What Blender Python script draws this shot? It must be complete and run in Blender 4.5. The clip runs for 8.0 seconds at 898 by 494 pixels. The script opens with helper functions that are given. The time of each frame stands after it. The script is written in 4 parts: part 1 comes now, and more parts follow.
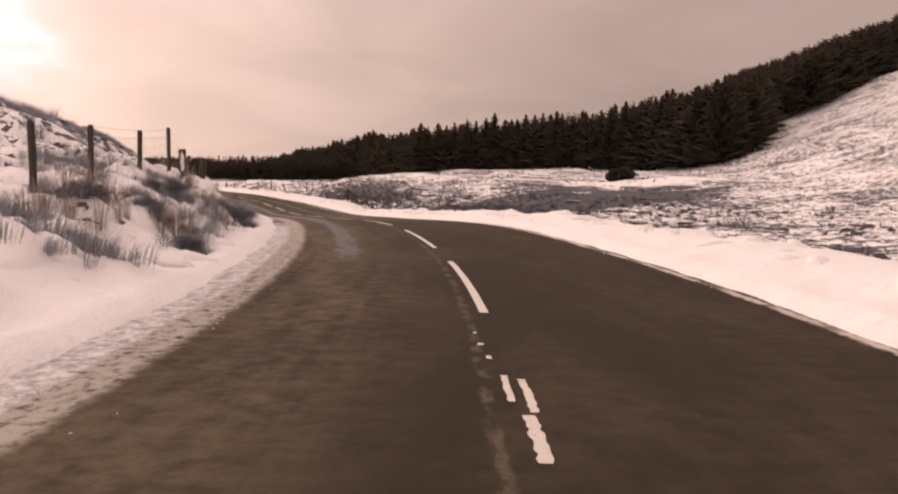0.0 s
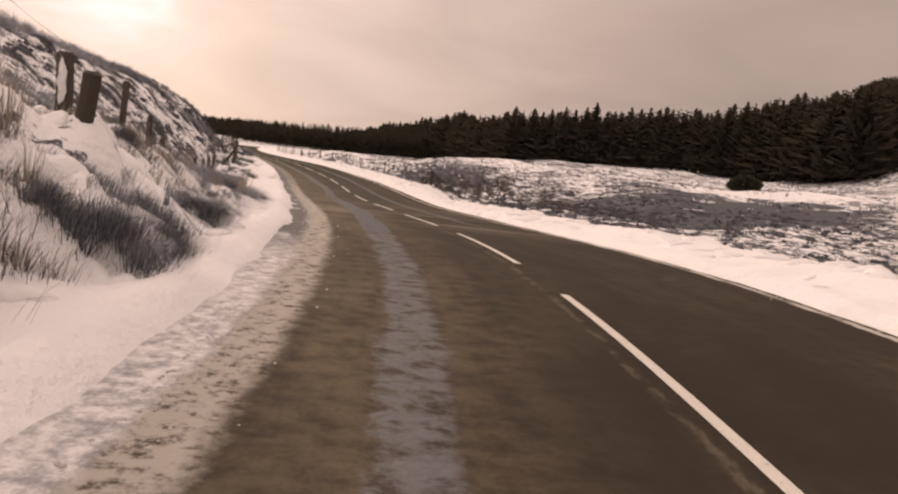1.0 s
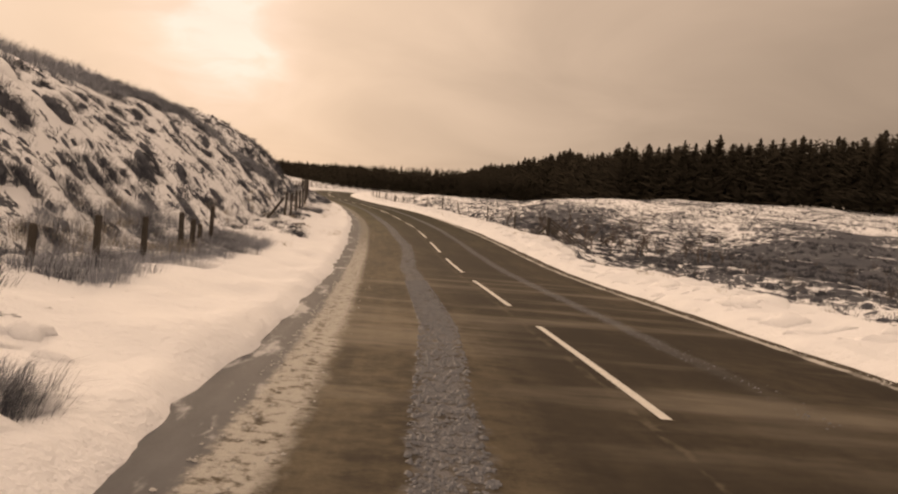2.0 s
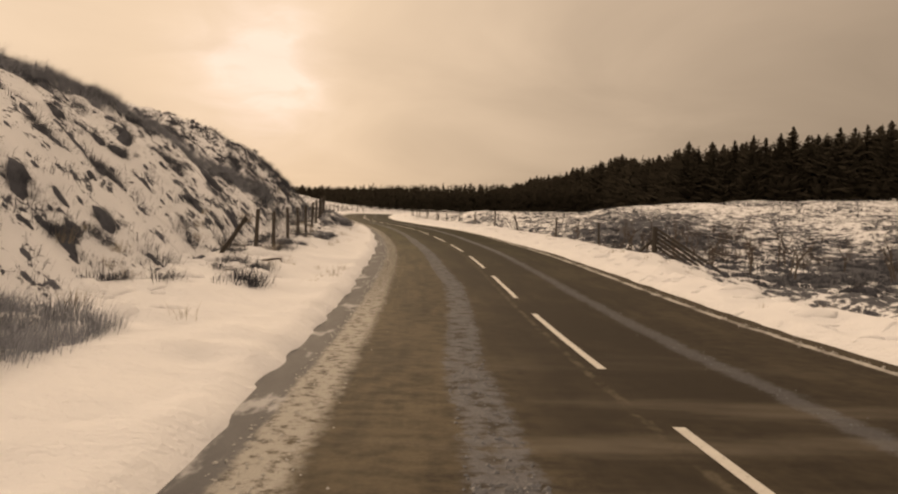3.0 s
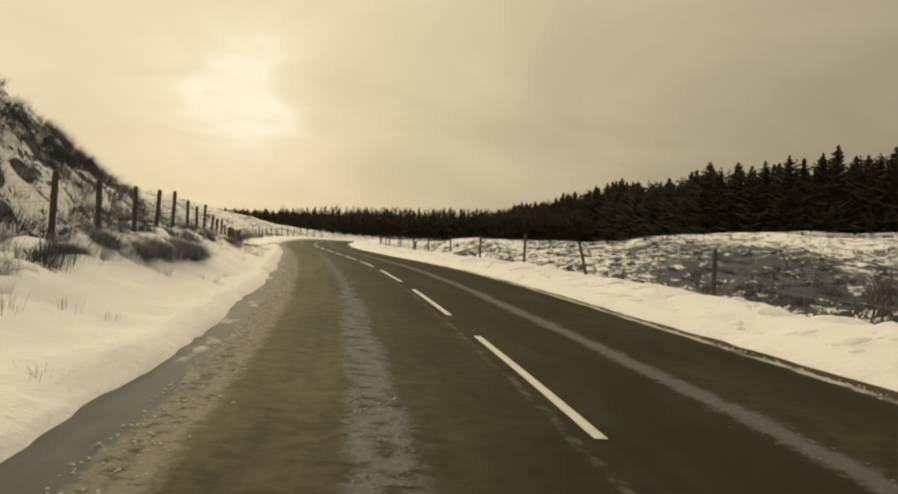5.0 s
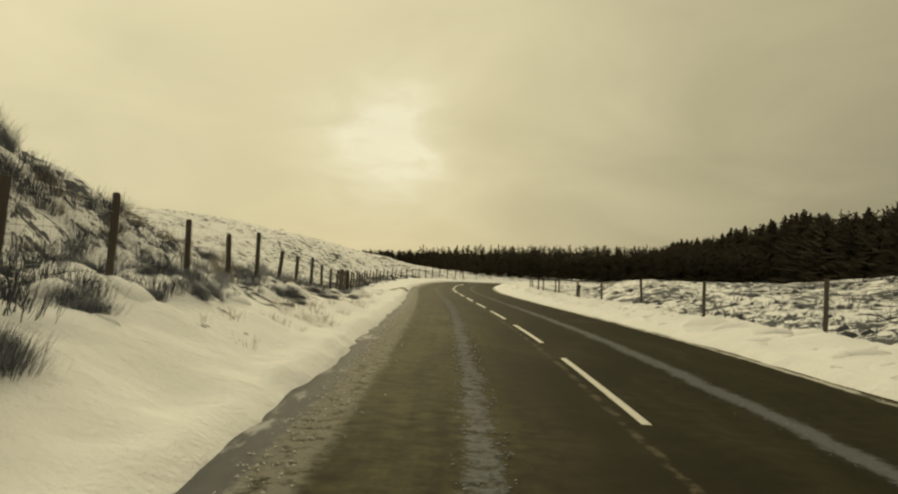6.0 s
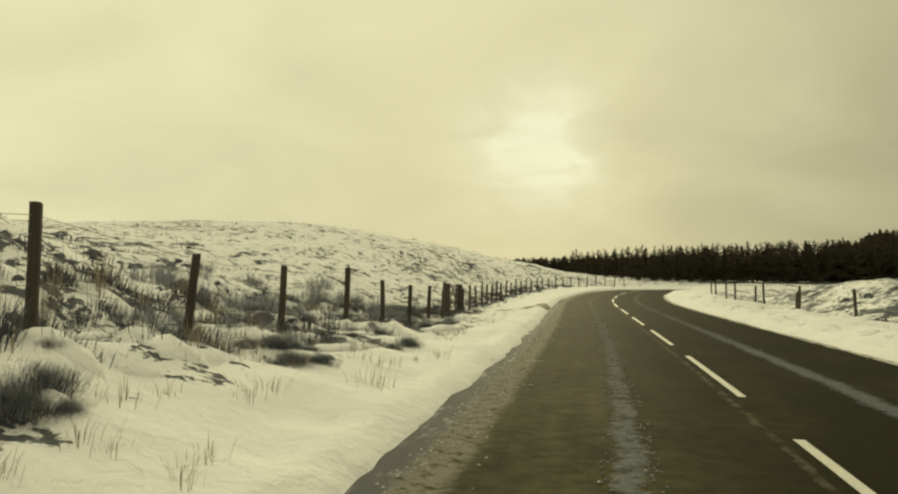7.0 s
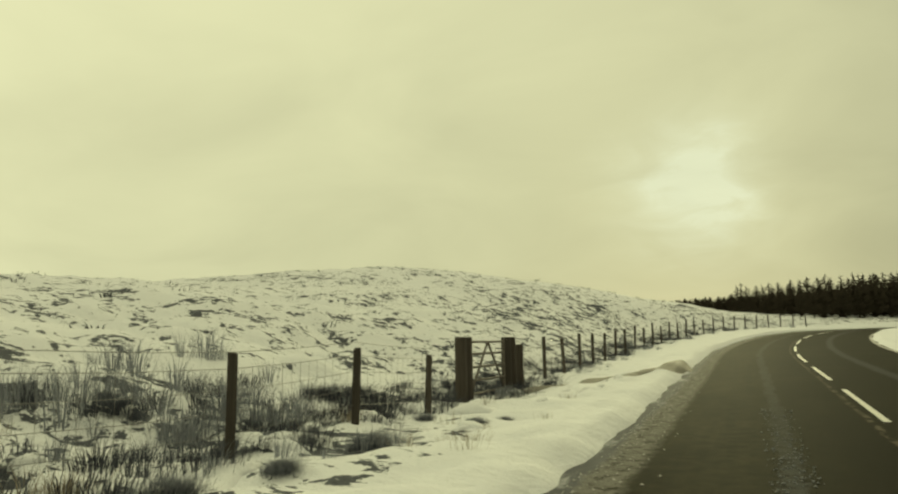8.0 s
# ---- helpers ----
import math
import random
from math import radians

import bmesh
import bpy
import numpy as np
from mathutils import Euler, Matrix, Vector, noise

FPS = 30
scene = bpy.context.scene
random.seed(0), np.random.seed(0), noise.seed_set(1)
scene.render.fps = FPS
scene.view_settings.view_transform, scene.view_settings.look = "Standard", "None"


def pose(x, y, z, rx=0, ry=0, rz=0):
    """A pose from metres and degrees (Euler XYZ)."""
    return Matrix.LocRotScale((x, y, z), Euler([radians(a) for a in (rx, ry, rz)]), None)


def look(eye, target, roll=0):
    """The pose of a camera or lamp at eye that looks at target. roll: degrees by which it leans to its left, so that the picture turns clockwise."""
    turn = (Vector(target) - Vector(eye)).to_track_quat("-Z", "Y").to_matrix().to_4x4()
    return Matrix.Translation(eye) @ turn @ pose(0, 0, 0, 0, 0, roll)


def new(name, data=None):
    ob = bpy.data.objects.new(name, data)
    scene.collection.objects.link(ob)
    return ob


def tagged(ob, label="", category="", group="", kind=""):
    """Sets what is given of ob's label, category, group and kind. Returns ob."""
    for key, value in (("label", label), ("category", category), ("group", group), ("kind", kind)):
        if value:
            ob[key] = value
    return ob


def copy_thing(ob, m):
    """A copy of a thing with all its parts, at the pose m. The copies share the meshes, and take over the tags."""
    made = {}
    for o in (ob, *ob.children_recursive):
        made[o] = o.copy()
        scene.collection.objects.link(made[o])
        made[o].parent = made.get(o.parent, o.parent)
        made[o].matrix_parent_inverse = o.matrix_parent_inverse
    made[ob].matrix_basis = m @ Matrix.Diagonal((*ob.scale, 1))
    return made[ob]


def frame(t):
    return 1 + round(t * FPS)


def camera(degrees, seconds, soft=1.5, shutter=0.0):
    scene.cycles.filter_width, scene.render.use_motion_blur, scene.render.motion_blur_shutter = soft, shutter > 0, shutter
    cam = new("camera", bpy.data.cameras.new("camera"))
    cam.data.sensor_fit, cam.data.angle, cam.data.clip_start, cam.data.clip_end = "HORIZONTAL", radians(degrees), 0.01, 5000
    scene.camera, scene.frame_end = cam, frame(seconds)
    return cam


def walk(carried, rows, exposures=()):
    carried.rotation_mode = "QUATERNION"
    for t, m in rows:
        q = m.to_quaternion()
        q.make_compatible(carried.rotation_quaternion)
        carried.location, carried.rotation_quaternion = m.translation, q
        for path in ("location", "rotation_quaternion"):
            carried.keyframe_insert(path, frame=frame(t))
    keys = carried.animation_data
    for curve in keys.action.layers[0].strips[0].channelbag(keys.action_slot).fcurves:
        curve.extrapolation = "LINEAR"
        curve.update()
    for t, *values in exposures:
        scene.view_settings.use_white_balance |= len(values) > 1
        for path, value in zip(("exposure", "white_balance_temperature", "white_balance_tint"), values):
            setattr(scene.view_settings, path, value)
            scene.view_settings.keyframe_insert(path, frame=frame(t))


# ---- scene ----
cam = camera(59.96, 8.0, soft=2.15)
PATH = [
    (0.0, pose(0.000, 0.000, 1.061, 86.43, -1.01, 0.01)),
    (0.2, pose(-0.213, 2.054, 1.077, 86.37, -1.56, 0.14)),
    (0.5, pose(-0.656, 5.462, 1.147, 86.21, -3.05, 3.02)),
    (0.7, pose(-0.967, 7.580, 1.193, 85.37, -3.96, 3.40)),
    (1.0, pose(-1.454, 10.736, 1.279, 85.00, -6.60, 6.06)),
    (1.2, pose(-1.782, 12.847, 1.326, 85.00, -7.47, 7.56)),
    (1.5, pose(-2.408, 16.089, 1.431, 85.43, -7.39, 10.37)),
    (1.8, pose(-3.094, 19.372, 1.525, 86.51, -6.02, 12.05)),
    (2.0, pose(-3.632, 21.520, 1.533, 87.32, -5.37, 13.53)),
    (2.2, pose(-4.273, 23.773, 1.545, 87.52, -4.33, 15.16)),
    (3.3, pose(-7.792, 35.308, 1.326, 88.73, -1.56, 16.35)),
    (3.5, pose(-8.487, 37.543, 1.301, 87.84, -0.93, 15.86)),
    (3.7, pose(-9.263, 39.804, 1.293, 86.18, -1.19, 14.16)),
    (4.0, pose(-10.356, 43.097, 1.314, 84.09, -1.61, 11.98)),
    (4.2, pose(-11.088, 45.403, 1.340, 85.28, -1.92, 12.14)),
    (5.3, pose(-15.276, 56.948, 1.678, 91.69, -3.54, 18.69)),
    (5.5, pose(-16.232, 59.206, 1.750, 91.78, -3.52, 22.47)),
    (5.7, pose(-17.071, 61.372, 1.829, 92.18, -3.12, 24.23)),
    (6.0, pose(-18.361, 64.417, 1.946, 93.18, -2.96, 25.39)),
    (6.2, pose(-19.183, 66.274, 2.016, 93.17, -2.80, 26.19)),
    (6.5, pose(-20.539, 69.293, 2.131, 91.61, -1.96, 30.04)),
    (6.7, pose(-21.510, 71.320, 2.205, 91.90, -1.62, 32.35)),
    (7.0, pose(-23.022, 74.441, 2.312, 93.42, -0.94, 36.97)),
    (7.2, pose(-24.143, 76.767, 2.378, 94.54, -0.25, 40.16)),
    (7.5, pose(-25.637, 79.920, 2.434, 95.63, 0.13, 42.55)),
    (7.7, pose(-26.703, 81.952, 2.489, 95.85, 1.11, 43.45)),
    (8.0, pose(-28.069, 84.902, 2.532, 97.05, 1.10, 48.64)),
]
EXPOSURES = (
    (0.0, 0.2, 8800, 37),
    (1.0, 0.18, 8800, 30),
    (1.5, 0.08, 8900, 25),
    (2.0, -0.03, 10700, 25),
    (3.3, -0.13, 11000, 18),
    (3.7, -0.08, 10300, 15),
    (4.0, 0.03, 9300, 12),
    (5.5, -0.2, 11200, -4),
    (6.0, -0.28, 11300, -8),
    (6.5, -0.18, 11300, -12),
    (7.0, -0.16, 11300, -16),
    (7.5, -0.27, 11000, -20),
    (8.0, -0.3, 11000, -23),
)

walk(cam, PATH, EXPOSURES)

# ---------- light ----------
SUN_BEARING, SUN_HEIGHT = 31.0, 10.7          # degrees left of +y, degrees up
sun_dir = Vector((-math.sin(radians(SUN_BEARING)) * math.cos(radians(SUN_HEIGHT)),
                  math.cos(radians(SUN_BEARING)) * math.cos(radians(SUN_HEIGHT)),
                  math.sin(radians(SUN_HEIGHT))))
sun_data = bpy.data.lights.new("sun", "SUN")
sun_data.energy, sun_data.angle, sun_data.color = 1.3, radians(12), (1.0, 0.93, 0.82)
new("sun", sun_data).matrix_world = look(sun_dir * 50, (0, 0, 0))


def build_world():
    world = bpy.data.worlds.new("overcast_sky")
    scene.world = world
    world.use_nodes = True
    nt = world.node_tree
    nt.nodes.clear()
    N, L = nt.nodes.new, nt.links.new

    def math_node(op, a, b=None, clamp=False):
        n = N("ShaderNodeMath")
        n.operation, n.use_clamp = op, clamp
        for i, v in enumerate((a, b)):
            if v is None:
                continue
            if isinstance(v, (int, float)):
                n.inputs[i].default_value = v
            else:
                L(v, n.inputs[i])
        return n.outputs[0]

    tc = N("ShaderNodeTexCoord")
    dot = N("ShaderNodeVectorMath")
    dot.operation = "DOT_PRODUCT"
    L(tc.outputs["Generated"], dot.inputs[0])
    dot.inputs[1].default_value = sun_dir
    d = dot.outputs["Value"]
    sep = N("ShaderNodeSeparateXYZ")
    L(tc.outputs["Generated"], sep.inputs[0])
    # cloud sheet seen in perspective
    up = math_node("ADD", math_node("MAXIMUM", sep.outputs["Z"], 0.0), 0.30)
    comb = N("ShaderNodeCombineXYZ")
    L(math_node("DIVIDE", sep.outputs["X"], up), comb.inputs[0])
    L(math_node("DIVIDE", sep.outputs["Y"], up), comb.inputs[1])
    cloud = N("ShaderNodeTexNoise")
    cloud.inputs["Scale"].default_value = 1.7
    cloud.inputs["Detail"].default_value = 5.0
    cloud.inputs["Roughness"].default_value = 0.5
    cloud.inputs["Distortion"].default_value = 0.6
    L(comb.outputs[0], cloud.inputs["Vector"])
    c = math_node("SUBTRACT", cloud.outputs["Fac"], 0.5)
    # broad glow of the veiled sun, and the thin place in the cloud before it
    pos = math_node("MAXIMUM", d, 0.0)
    side = N("ShaderNodeVectorMath")
    side.operation = "DOT_PRODUCT"
    L(tc.outputs["Generated"], side.inputs[0])
    side.inputs[1].default_value = (-math.sin(radians(100)), math.cos(radians(100)), 0.0)
    thin = N("ShaderNodeMapRange")
    thin.interpolation_type = "SMOOTHSTEP"
    L(math_node("ADD", side.outputs["Value"], math_node("MULTIPLY", c, 0.22)), thin.inputs["Value"])
    thin.inputs["From Min"].default_value, thin.inputs["From Max"].default_value = -0.55, 0.5
    wide = thin.outputs["Result"]
    left = math_node("POWER", math_node("MAXIMUM", side.outputs["Value"], 0.0), 3.0)
    mid = math_node("POWER", pos, 22.0)
    fine = N("ShaderNodeTexNoise")
    fine.inputs["Scale"].default_value = 5.5
    fine.inputs["Detail"].default_value = 4.0
    fine.inputs["Distortion"].default_value = 0.9
    L(comb.outputs[0], fine.inputs["Vector"])
    c2 = math_node("SUBTRACT", fine.outputs["Fac"], 0.5)
    torn = math_node("ADD", math_node("MULTIPLY", c, 0.006), math_node("MULTIPLY", c2, 0.007))
    tight = math_node("POWER", math_node("MINIMUM", math_node("ADD", pos, torn), 1.0), 360.0)
    lum = math_node("ADD", SKY_FAR, math_node("MULTIPLY", wide, SKY_WIDE))
    lum = math_node("ADD", lum, math_node("MULTIPLY", mid, SKY_MID))
    lum = math_node("ADD", lum, math_node("MULTIPLY", left, 0.24))
    high = math_node("POWER", math_node("MAXIMUM", sep.outputs["Z"], 0.0), 1.6)
    lum = math_node("ADD", lum, math_node("MULTIPLY", high, SKY_HIGH))
    lum = math_node("MULTIPLY", lum, math_node("ADD", 1.0, math_node("MULTIPLY", c, 0.36)))
    lum = math_node("ADD", lum, math_node("MULTIPLY", math_node("MULTIPLY", tight, SKY_TIGHT), math_node("ADD", 0.95, math_node("MULTIPLY", c2, 0.9), True)))
    tint = N("ShaderNodeMix")
    tint.data_type = "RGBA"
    tint.inputs["A"].default_value = (0.96, 0.935, 0.93, 1)
    tint.inputs["B"].default_value = (1.0, 0.98, 0.965, 1)
    L(wide, tint.inputs["Factor"])
    white = N("ShaderNodeMix")
    white.data_type = "RGBA"
    L(tint.outputs["Result"], white.inputs["A"])
    white.inputs["B"].default_value = (0.93, 0.97, 1.12, 1)
    L(math_node("MULTIPLY", tight, 0.9, True), white.inputs["Factor"])
    mul = N("ShaderNodeVectorMath")
    mul.operation = "SCALE"
    L(white.outputs["Result"], mul.inputs[0])
    L(lum, mul.inputs["Scale"])
    bg = N("ShaderNodeBackground")
    L(mul.outputs[0], bg.inputs["Color"])
    sky = N("ShaderNodeTexSky")
    sky.sky_type, sky.sun_disc = "NISHITA", False
    sky.sun_elevation, sky.sun_rotation = radians(SUN_HEIGHT), radians(-SUN_BEARING)
    bg2 = N("ShaderNodeBackground")
    L(sky.outputs[0], bg2.inputs["Color"])
    bg2.inputs["Strength"].default_value = 0.0015
    add = N("ShaderNodeAddShader")
    L(bg.outputs[0], add.inputs[0])
    L(bg2.outputs[0], add.inputs[1])
    out = N("ShaderNodeOutputWorld")
    L(add.outputs[0], out.inputs["Surface"])


SKY_FAR, SKY_WIDE, SKY_MID, SKY_TIGHT, SKY_HIGH = 0.28, 0.345, 0.05, 0.20, 0.64
build_world()


# ---------- materials ----------
class Mat:
    """A node material with a few short cuts."""

    def __init__(self, name, rough=0.8, spec=0.3, metal=0.0):
        self.mat = bpy.data.materials.new(name)
        self.mat.use_nodes = True
        self.nt = self.mat.node_tree
        self.bsdf = self.nt.nodes["Principled BSDF"]
        self.bsdf.inputs["Roughness"].default_value = rough
        self.bsdf.inputs["Specular IOR Level"].default_value = spec
        self.bsdf.inputs["Metallic"].default_value = metal
        self.bump_from = None
        self.place = self.nt.nodes.new("ShaderNodeNewGeometry").outputs["Position"]

    def link(self, a, b):
        self.nt.links.new(a, b)

    def put(self, socket, v):
        if hasattr(v, "is_output"):
            self.link(v, socket)
        else:
            socket.default_value = v

    def noise(self, scale, detail=3.0, rough=0.5, vec=None, stretch=None, distort=0.0):
        n = self.nt.nodes.new("ShaderNodeTexNoise")
        n.inputs["Scale"].default_value = scale
        n.inputs["Detail"].default_value = detail
        n.inputs["Roughness"].default_value = rough
        n.inputs["Distortion"].default_value = distort
        v = vec or self.place
        if stretch:
            m = self.nt.nodes.new("ShaderNodeMapping")
            m.inputs["Scale"].default_value = stretch
            self.link(v, m.inputs["Vector"])
            v = m.outputs[0]
        self.link(v, n.inputs["Vector"])
        return n.outputs["Fac"]

    def ramp(self, fac, *stops):
        r = self.nt.nodes.new("ShaderNodeMapRange")
        r.interpolation_type = "SMOOTHSTEP"
        self.link(fac, r.inputs["Value"])
        for k, v in zip(("From Min", "From Max", "To Min", "To Max"), stops):
            r.inputs[k].default_value = v
        return r.outputs["Result"]

    def math(self, op, a, b=0.0, clamp=False):
        n = self.nt.nodes.new("ShaderNodeMath")
        n.operation, n.use_clamp = op, clamp
        self.put(n.inputs[0], a)
        self.put(n.inputs[1], b)
        return n.outputs[0]

    def mix(self, fac, a, b):
        n = self.nt.nodes.new("ShaderNodeMix")
        n.data_type = "RGBA"
        self.put(n.inputs["Factor"], fac)
        for k, v in (("A", a), ("B", b)):
            self.put(n.inputs[k], (*v, 1) if isinstance(v, tuple) else v)
        return n.outputs["Result"]

    def colour(self, v):
        self.put(self.bsdf.inputs["Base Color"], (*v, 1) if isinstance(v, tuple) else v)
        return self

    def rough(self, v):
        self.put(self.bsdf.inputs["Roughness"], v)
        return self

    def bump(self, height, distance=0.02, strength=0.6):
        n = self.nt.nodes.new("ShaderNodeBump")
        n.inputs["Distance"].default_value = distance
        n.inputs["Strength"].default_value = strength
        self.link(height, n.inputs["Height"])
        if self.bump_from:
            self.link(self.bump_from, n.inputs["Normal"])
        self.bump_from = n.outputs["Normal"]
        self.link(self.bump_from, self.bsdf.inputs["Normal"])
        return self

    def uv(self):
        n = self.nt.nodes.new("ShaderNodeUVMap")
        n.uv_map = "along"
        s = self.nt.nodes.new("ShaderNodeSeparateXYZ")
        self.link(n.outputs[0], s.inputs[0])
        return n.outputs[0], s.outputs[0], s.outputs[1]

    def attribute(self, name):
        n = self.nt.nodes.new("ShaderNodeAttribute")
        n.attribute_name = name
        return n.outputs["Fac"]

    def random(self):
        return self.nt.nodes.new("ShaderNodeObjectInfo").outputs["Random"]

    def island(self):
        return self.nt.nodes.new("ShaderNodeNewGeometry").outputs["Random Per Island"]


def mat_ground():
    m = Mat("snowy_moor", 0.9, 0.12)
    moor = m.attribute("moor")
    fine = m.noise(7.0, 5, 0.65, None, None, 0.4)
    mid = m.noise(2.1, 4, 0.6, None, None, 0.5)
    wide = m.noise(0.45, 3, 0.55, None, None, 0.6)
    big = m.noise(0.12, 3, 0.5)
    tuft = m.math("ADD", m.math("MULTIPLY", fine, 0.40), m.math("MULTIPLY", mid, 0.60))
    tuft = m.math("ADD", tuft, m.math("MULTIPLY", m.math("SUBTRACT", big, 0.5), 0.22))
    tuft = m.math("ADD", tuft, m.math("MULTIPLY", m.math("SUBTRACT", wide, 0.5), 0.26))
    tuft = m.math("ADD", tuft, m.math("MULTIPLY", m.math("SUBTRACT", moor, 1.0), 0.22))
    bare = m.ramp(tuft, 0.515, 0.550, 0.0, 1.0)
    snow = m.mix(m.noise(1.4, 4), (0.86, 0.86, 0.875), (0.74, 0.745, 0.78))
    # grass colour carries the blue cast of skylit shade
    grass = m.mix(m.noise(16, 5, 0.75), (0.021, 0.0225, 0.028), (0.155, 0.163, 0.188))
    m.colour(m.mix(bare, snow, grass))
    m.bump(m.noise(1.6, 4, 0.55), 0.12, 0.5)
    m.bump(m.noise(5.0, 4, 0.6), 0.07, 0.7)
    m.bump(m.noise(17, 4, 0.65), 0.025, 0.7)
    m.bump(m.noise(60, 3, 0.6), 0.008, 0.5)
    return m.mat


def mat_snow():
    m = Mat("fresh_snow", 0.85, 0.15)
    m.colour(m.mix(m.noise(2.5, 4), (0.86, 0.86, 0.875), (0.74, 0.745, 0.78)))
    m.bump(m.noise(6, 4, 0.6), 0.06, 0.6)
    m.bump(m.noise(20, 5, 0.65), 0.03, 0.7)
    return m.mat


def mat_road():
    m = Mat("wet_asphalt", 0.75, 0.045)
    uv, s, u = m.uv()
    track = m.attribute("track")
    grit = m.noise(150, 3, 0.7, uv)
    patch = m.noise(0.9, 5, 0.6, uv, (0.35, 1.6, 1))
    mottle = m.noise(5.5, 5, 0.65, uv, (1.0, 0.8, 1))
    streak = m.noise(2.2, 4, 0.6, uv, (0.08, 2.6, 1))
    edge = m.math("MULTIPLY", m.math("SUBTRACT", m.noise(9, 5, 0.65, uv), 0.5), 0.30)
    edge = m.math("ADD", edge, m.math("MULTIPLY", m.math("SUBTRACT", m.noise(1.3, 3, 0.5, uv), 0.5), 0.22))
    # reddish chippings at first, turning darker and more olive further on
    olive_fac = m.ramp(s, 34.0, 72.0, 0.0, 1.0)
    base = m.mix(olive_fac, m.mix(grit, (0.017, 0.0136, 0.0105), (0.046, 0.0371, 0.0291)), m.mix(grit, (0.0100, 0.0093, 0.0056), (0.029, 0.0270, 0.0168)))
    # dried salt and sand between the wheel tracks
    lane = m.math("MULTIPLY", m.ramp(u, -3.0, -2.2, 0.0, 1.0), m.ramp(u, -1.7, -0.35, 1.0, 0.0))
    lane2 = m.math("MULTIPLY", m.ramp(u, 0.9, 1.7, 0.0, 1.0), m.ramp(u, 2.3, 3.0, 1.0, 0.0))
    film = m.math("ADD", m.math("MULTIPLY", lane, 0.70), m.math("MULTIPLY", lane2, 0.10))
    blot = m.ramp(m.noise(0.55, 4, 0.6, uv, (0.5, 1.1, 1), 0.5), 0.42, 0.66, 0.0, 0.26)
    film = m.math("ADD", film, m.math("ADD", blot, 0.05))
    mess = m.math("ADD", m.math("MULTIPLY", patch, 0.35), m.math("MULTIPLY", streak, 0.2))
    mess = m.math("ADD", mess, m.math("MULTIPLY", mottle, 0.55))
    film = m.math("MULTIPLY", film, m.ramp(mess, 0.40, 0.68, 0.08, 1.0))
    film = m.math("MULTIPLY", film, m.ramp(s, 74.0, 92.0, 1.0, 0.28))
    speck = m.noise(35, 3, 0.6, uv)
    sand = m.mix(olive_fac, m.mix(speck, (0.080, 0.064, 0.046), (0.166, 0.136, 0.096)), m.mix(speck, (0.052, 0.048, 0.027), (0.122, 0.113, 0.063)))
    # base runs to one darker tone over the last stretch
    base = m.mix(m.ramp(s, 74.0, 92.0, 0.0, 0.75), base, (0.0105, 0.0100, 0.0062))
    col = m.mix(film, base, sand)
    # thin snow blown across
    drift = m.math("MULTIPLY", m.ramp(s, 17.0, 21.0, 0.0, 1.0), m.ramp(s, 29.0, 36.0, 1.0, 0.0))
    drift = m.math("MULTIPLY", drift, m.ramp(m.noise(0.9, 4, 0.6, uv, (1.0, 0.22, 1)), 0.46, 0.70, 0.0, 0.42))
    col = m.mix(drift, col, (0.27, 0.235, 0.195))
    # slush left beside the wheel tracks
    t = m.math("ABSOLUTE", m.math("ADD", track, edge))
    t = m.math("MULTIPLY", t, m.ramp(s, 58.0, 70.0, 1.0, 2.0))
    ridge = m.math("MULTIPLY", m.ramp(t, 0.12, 0.24, 1.0, 0.0), m.ramp(s, 4.0, 6.0, 0.0, 1.0))
    ridge = m.math("MULTIPLY", ridge, m.ramp(mottle, 0.36, 0.54, 0.1, 1.0))
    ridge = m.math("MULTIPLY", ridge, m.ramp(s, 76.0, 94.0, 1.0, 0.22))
    t2 = m.math("ABSOLUTE", m.math("ADD", m.math("SUBTRACT", u, 1.28), edge))
    ridge2 = m.math("MULTIPLY", m.ramp(t2, 0.05, 0.19, 1.0, 0.0), m.math("MULTIPLY", m.math("MULTIPLY", m.ramp(s, 20.0, 26.0, 0.0, 0.55), m.ramp(s, 48.0, 58.0, 1.0, 1.6)), m.ramp(s, 84.0, 98.0, 1.0, 0.3)))
    slush = m.math("MAXIMUM", ridge, ridge2)
    grey = m.mix(m.noise(18, 4, 0.65, uv), (0.095, 0.102, 0.120), (0.25, 0.265, 0.305))
    col = m.mix(m.math("MULTIPLY", slush, 0.68), col, grey)
    # gutter: wet slush, and a crumbled rim of dirty snow
    g = m.math("ADD", u, m.math("MULTIPLY", edge, 0.6))
    gutter = m.ramp(g, -2.71, -2.62, 1.0, 0.0)
    rim = m.math("MULTIPLY", m.ramp(g, -2.72, -2.64, 0.0, 1.0), m.ramp(g, -2.42, -2.26, 1.0, 0.0))
    rim = m.math("MULTIPLY", rim, m.ramp(m.noise(8, 5, 0.7, uv), 0.33, 0.53, 0.0, 1.0))
    brown_strip = m.math("MULTIPLY", m.ramp(g, 3.04, 3.12, 0.0, 0.85), m.ramp(m.noise(3.0, 5, 0.7, uv, (0.4, 1, 1)), 0.3, 0.6, 0.35, 1.0))
    far_rim = m.math("MULTIPLY", m.ramp(g, 2.90, 2.96, 0.0, 1.0), m.ramp(g, 3.02, 3.08, 1.0, 0.0))
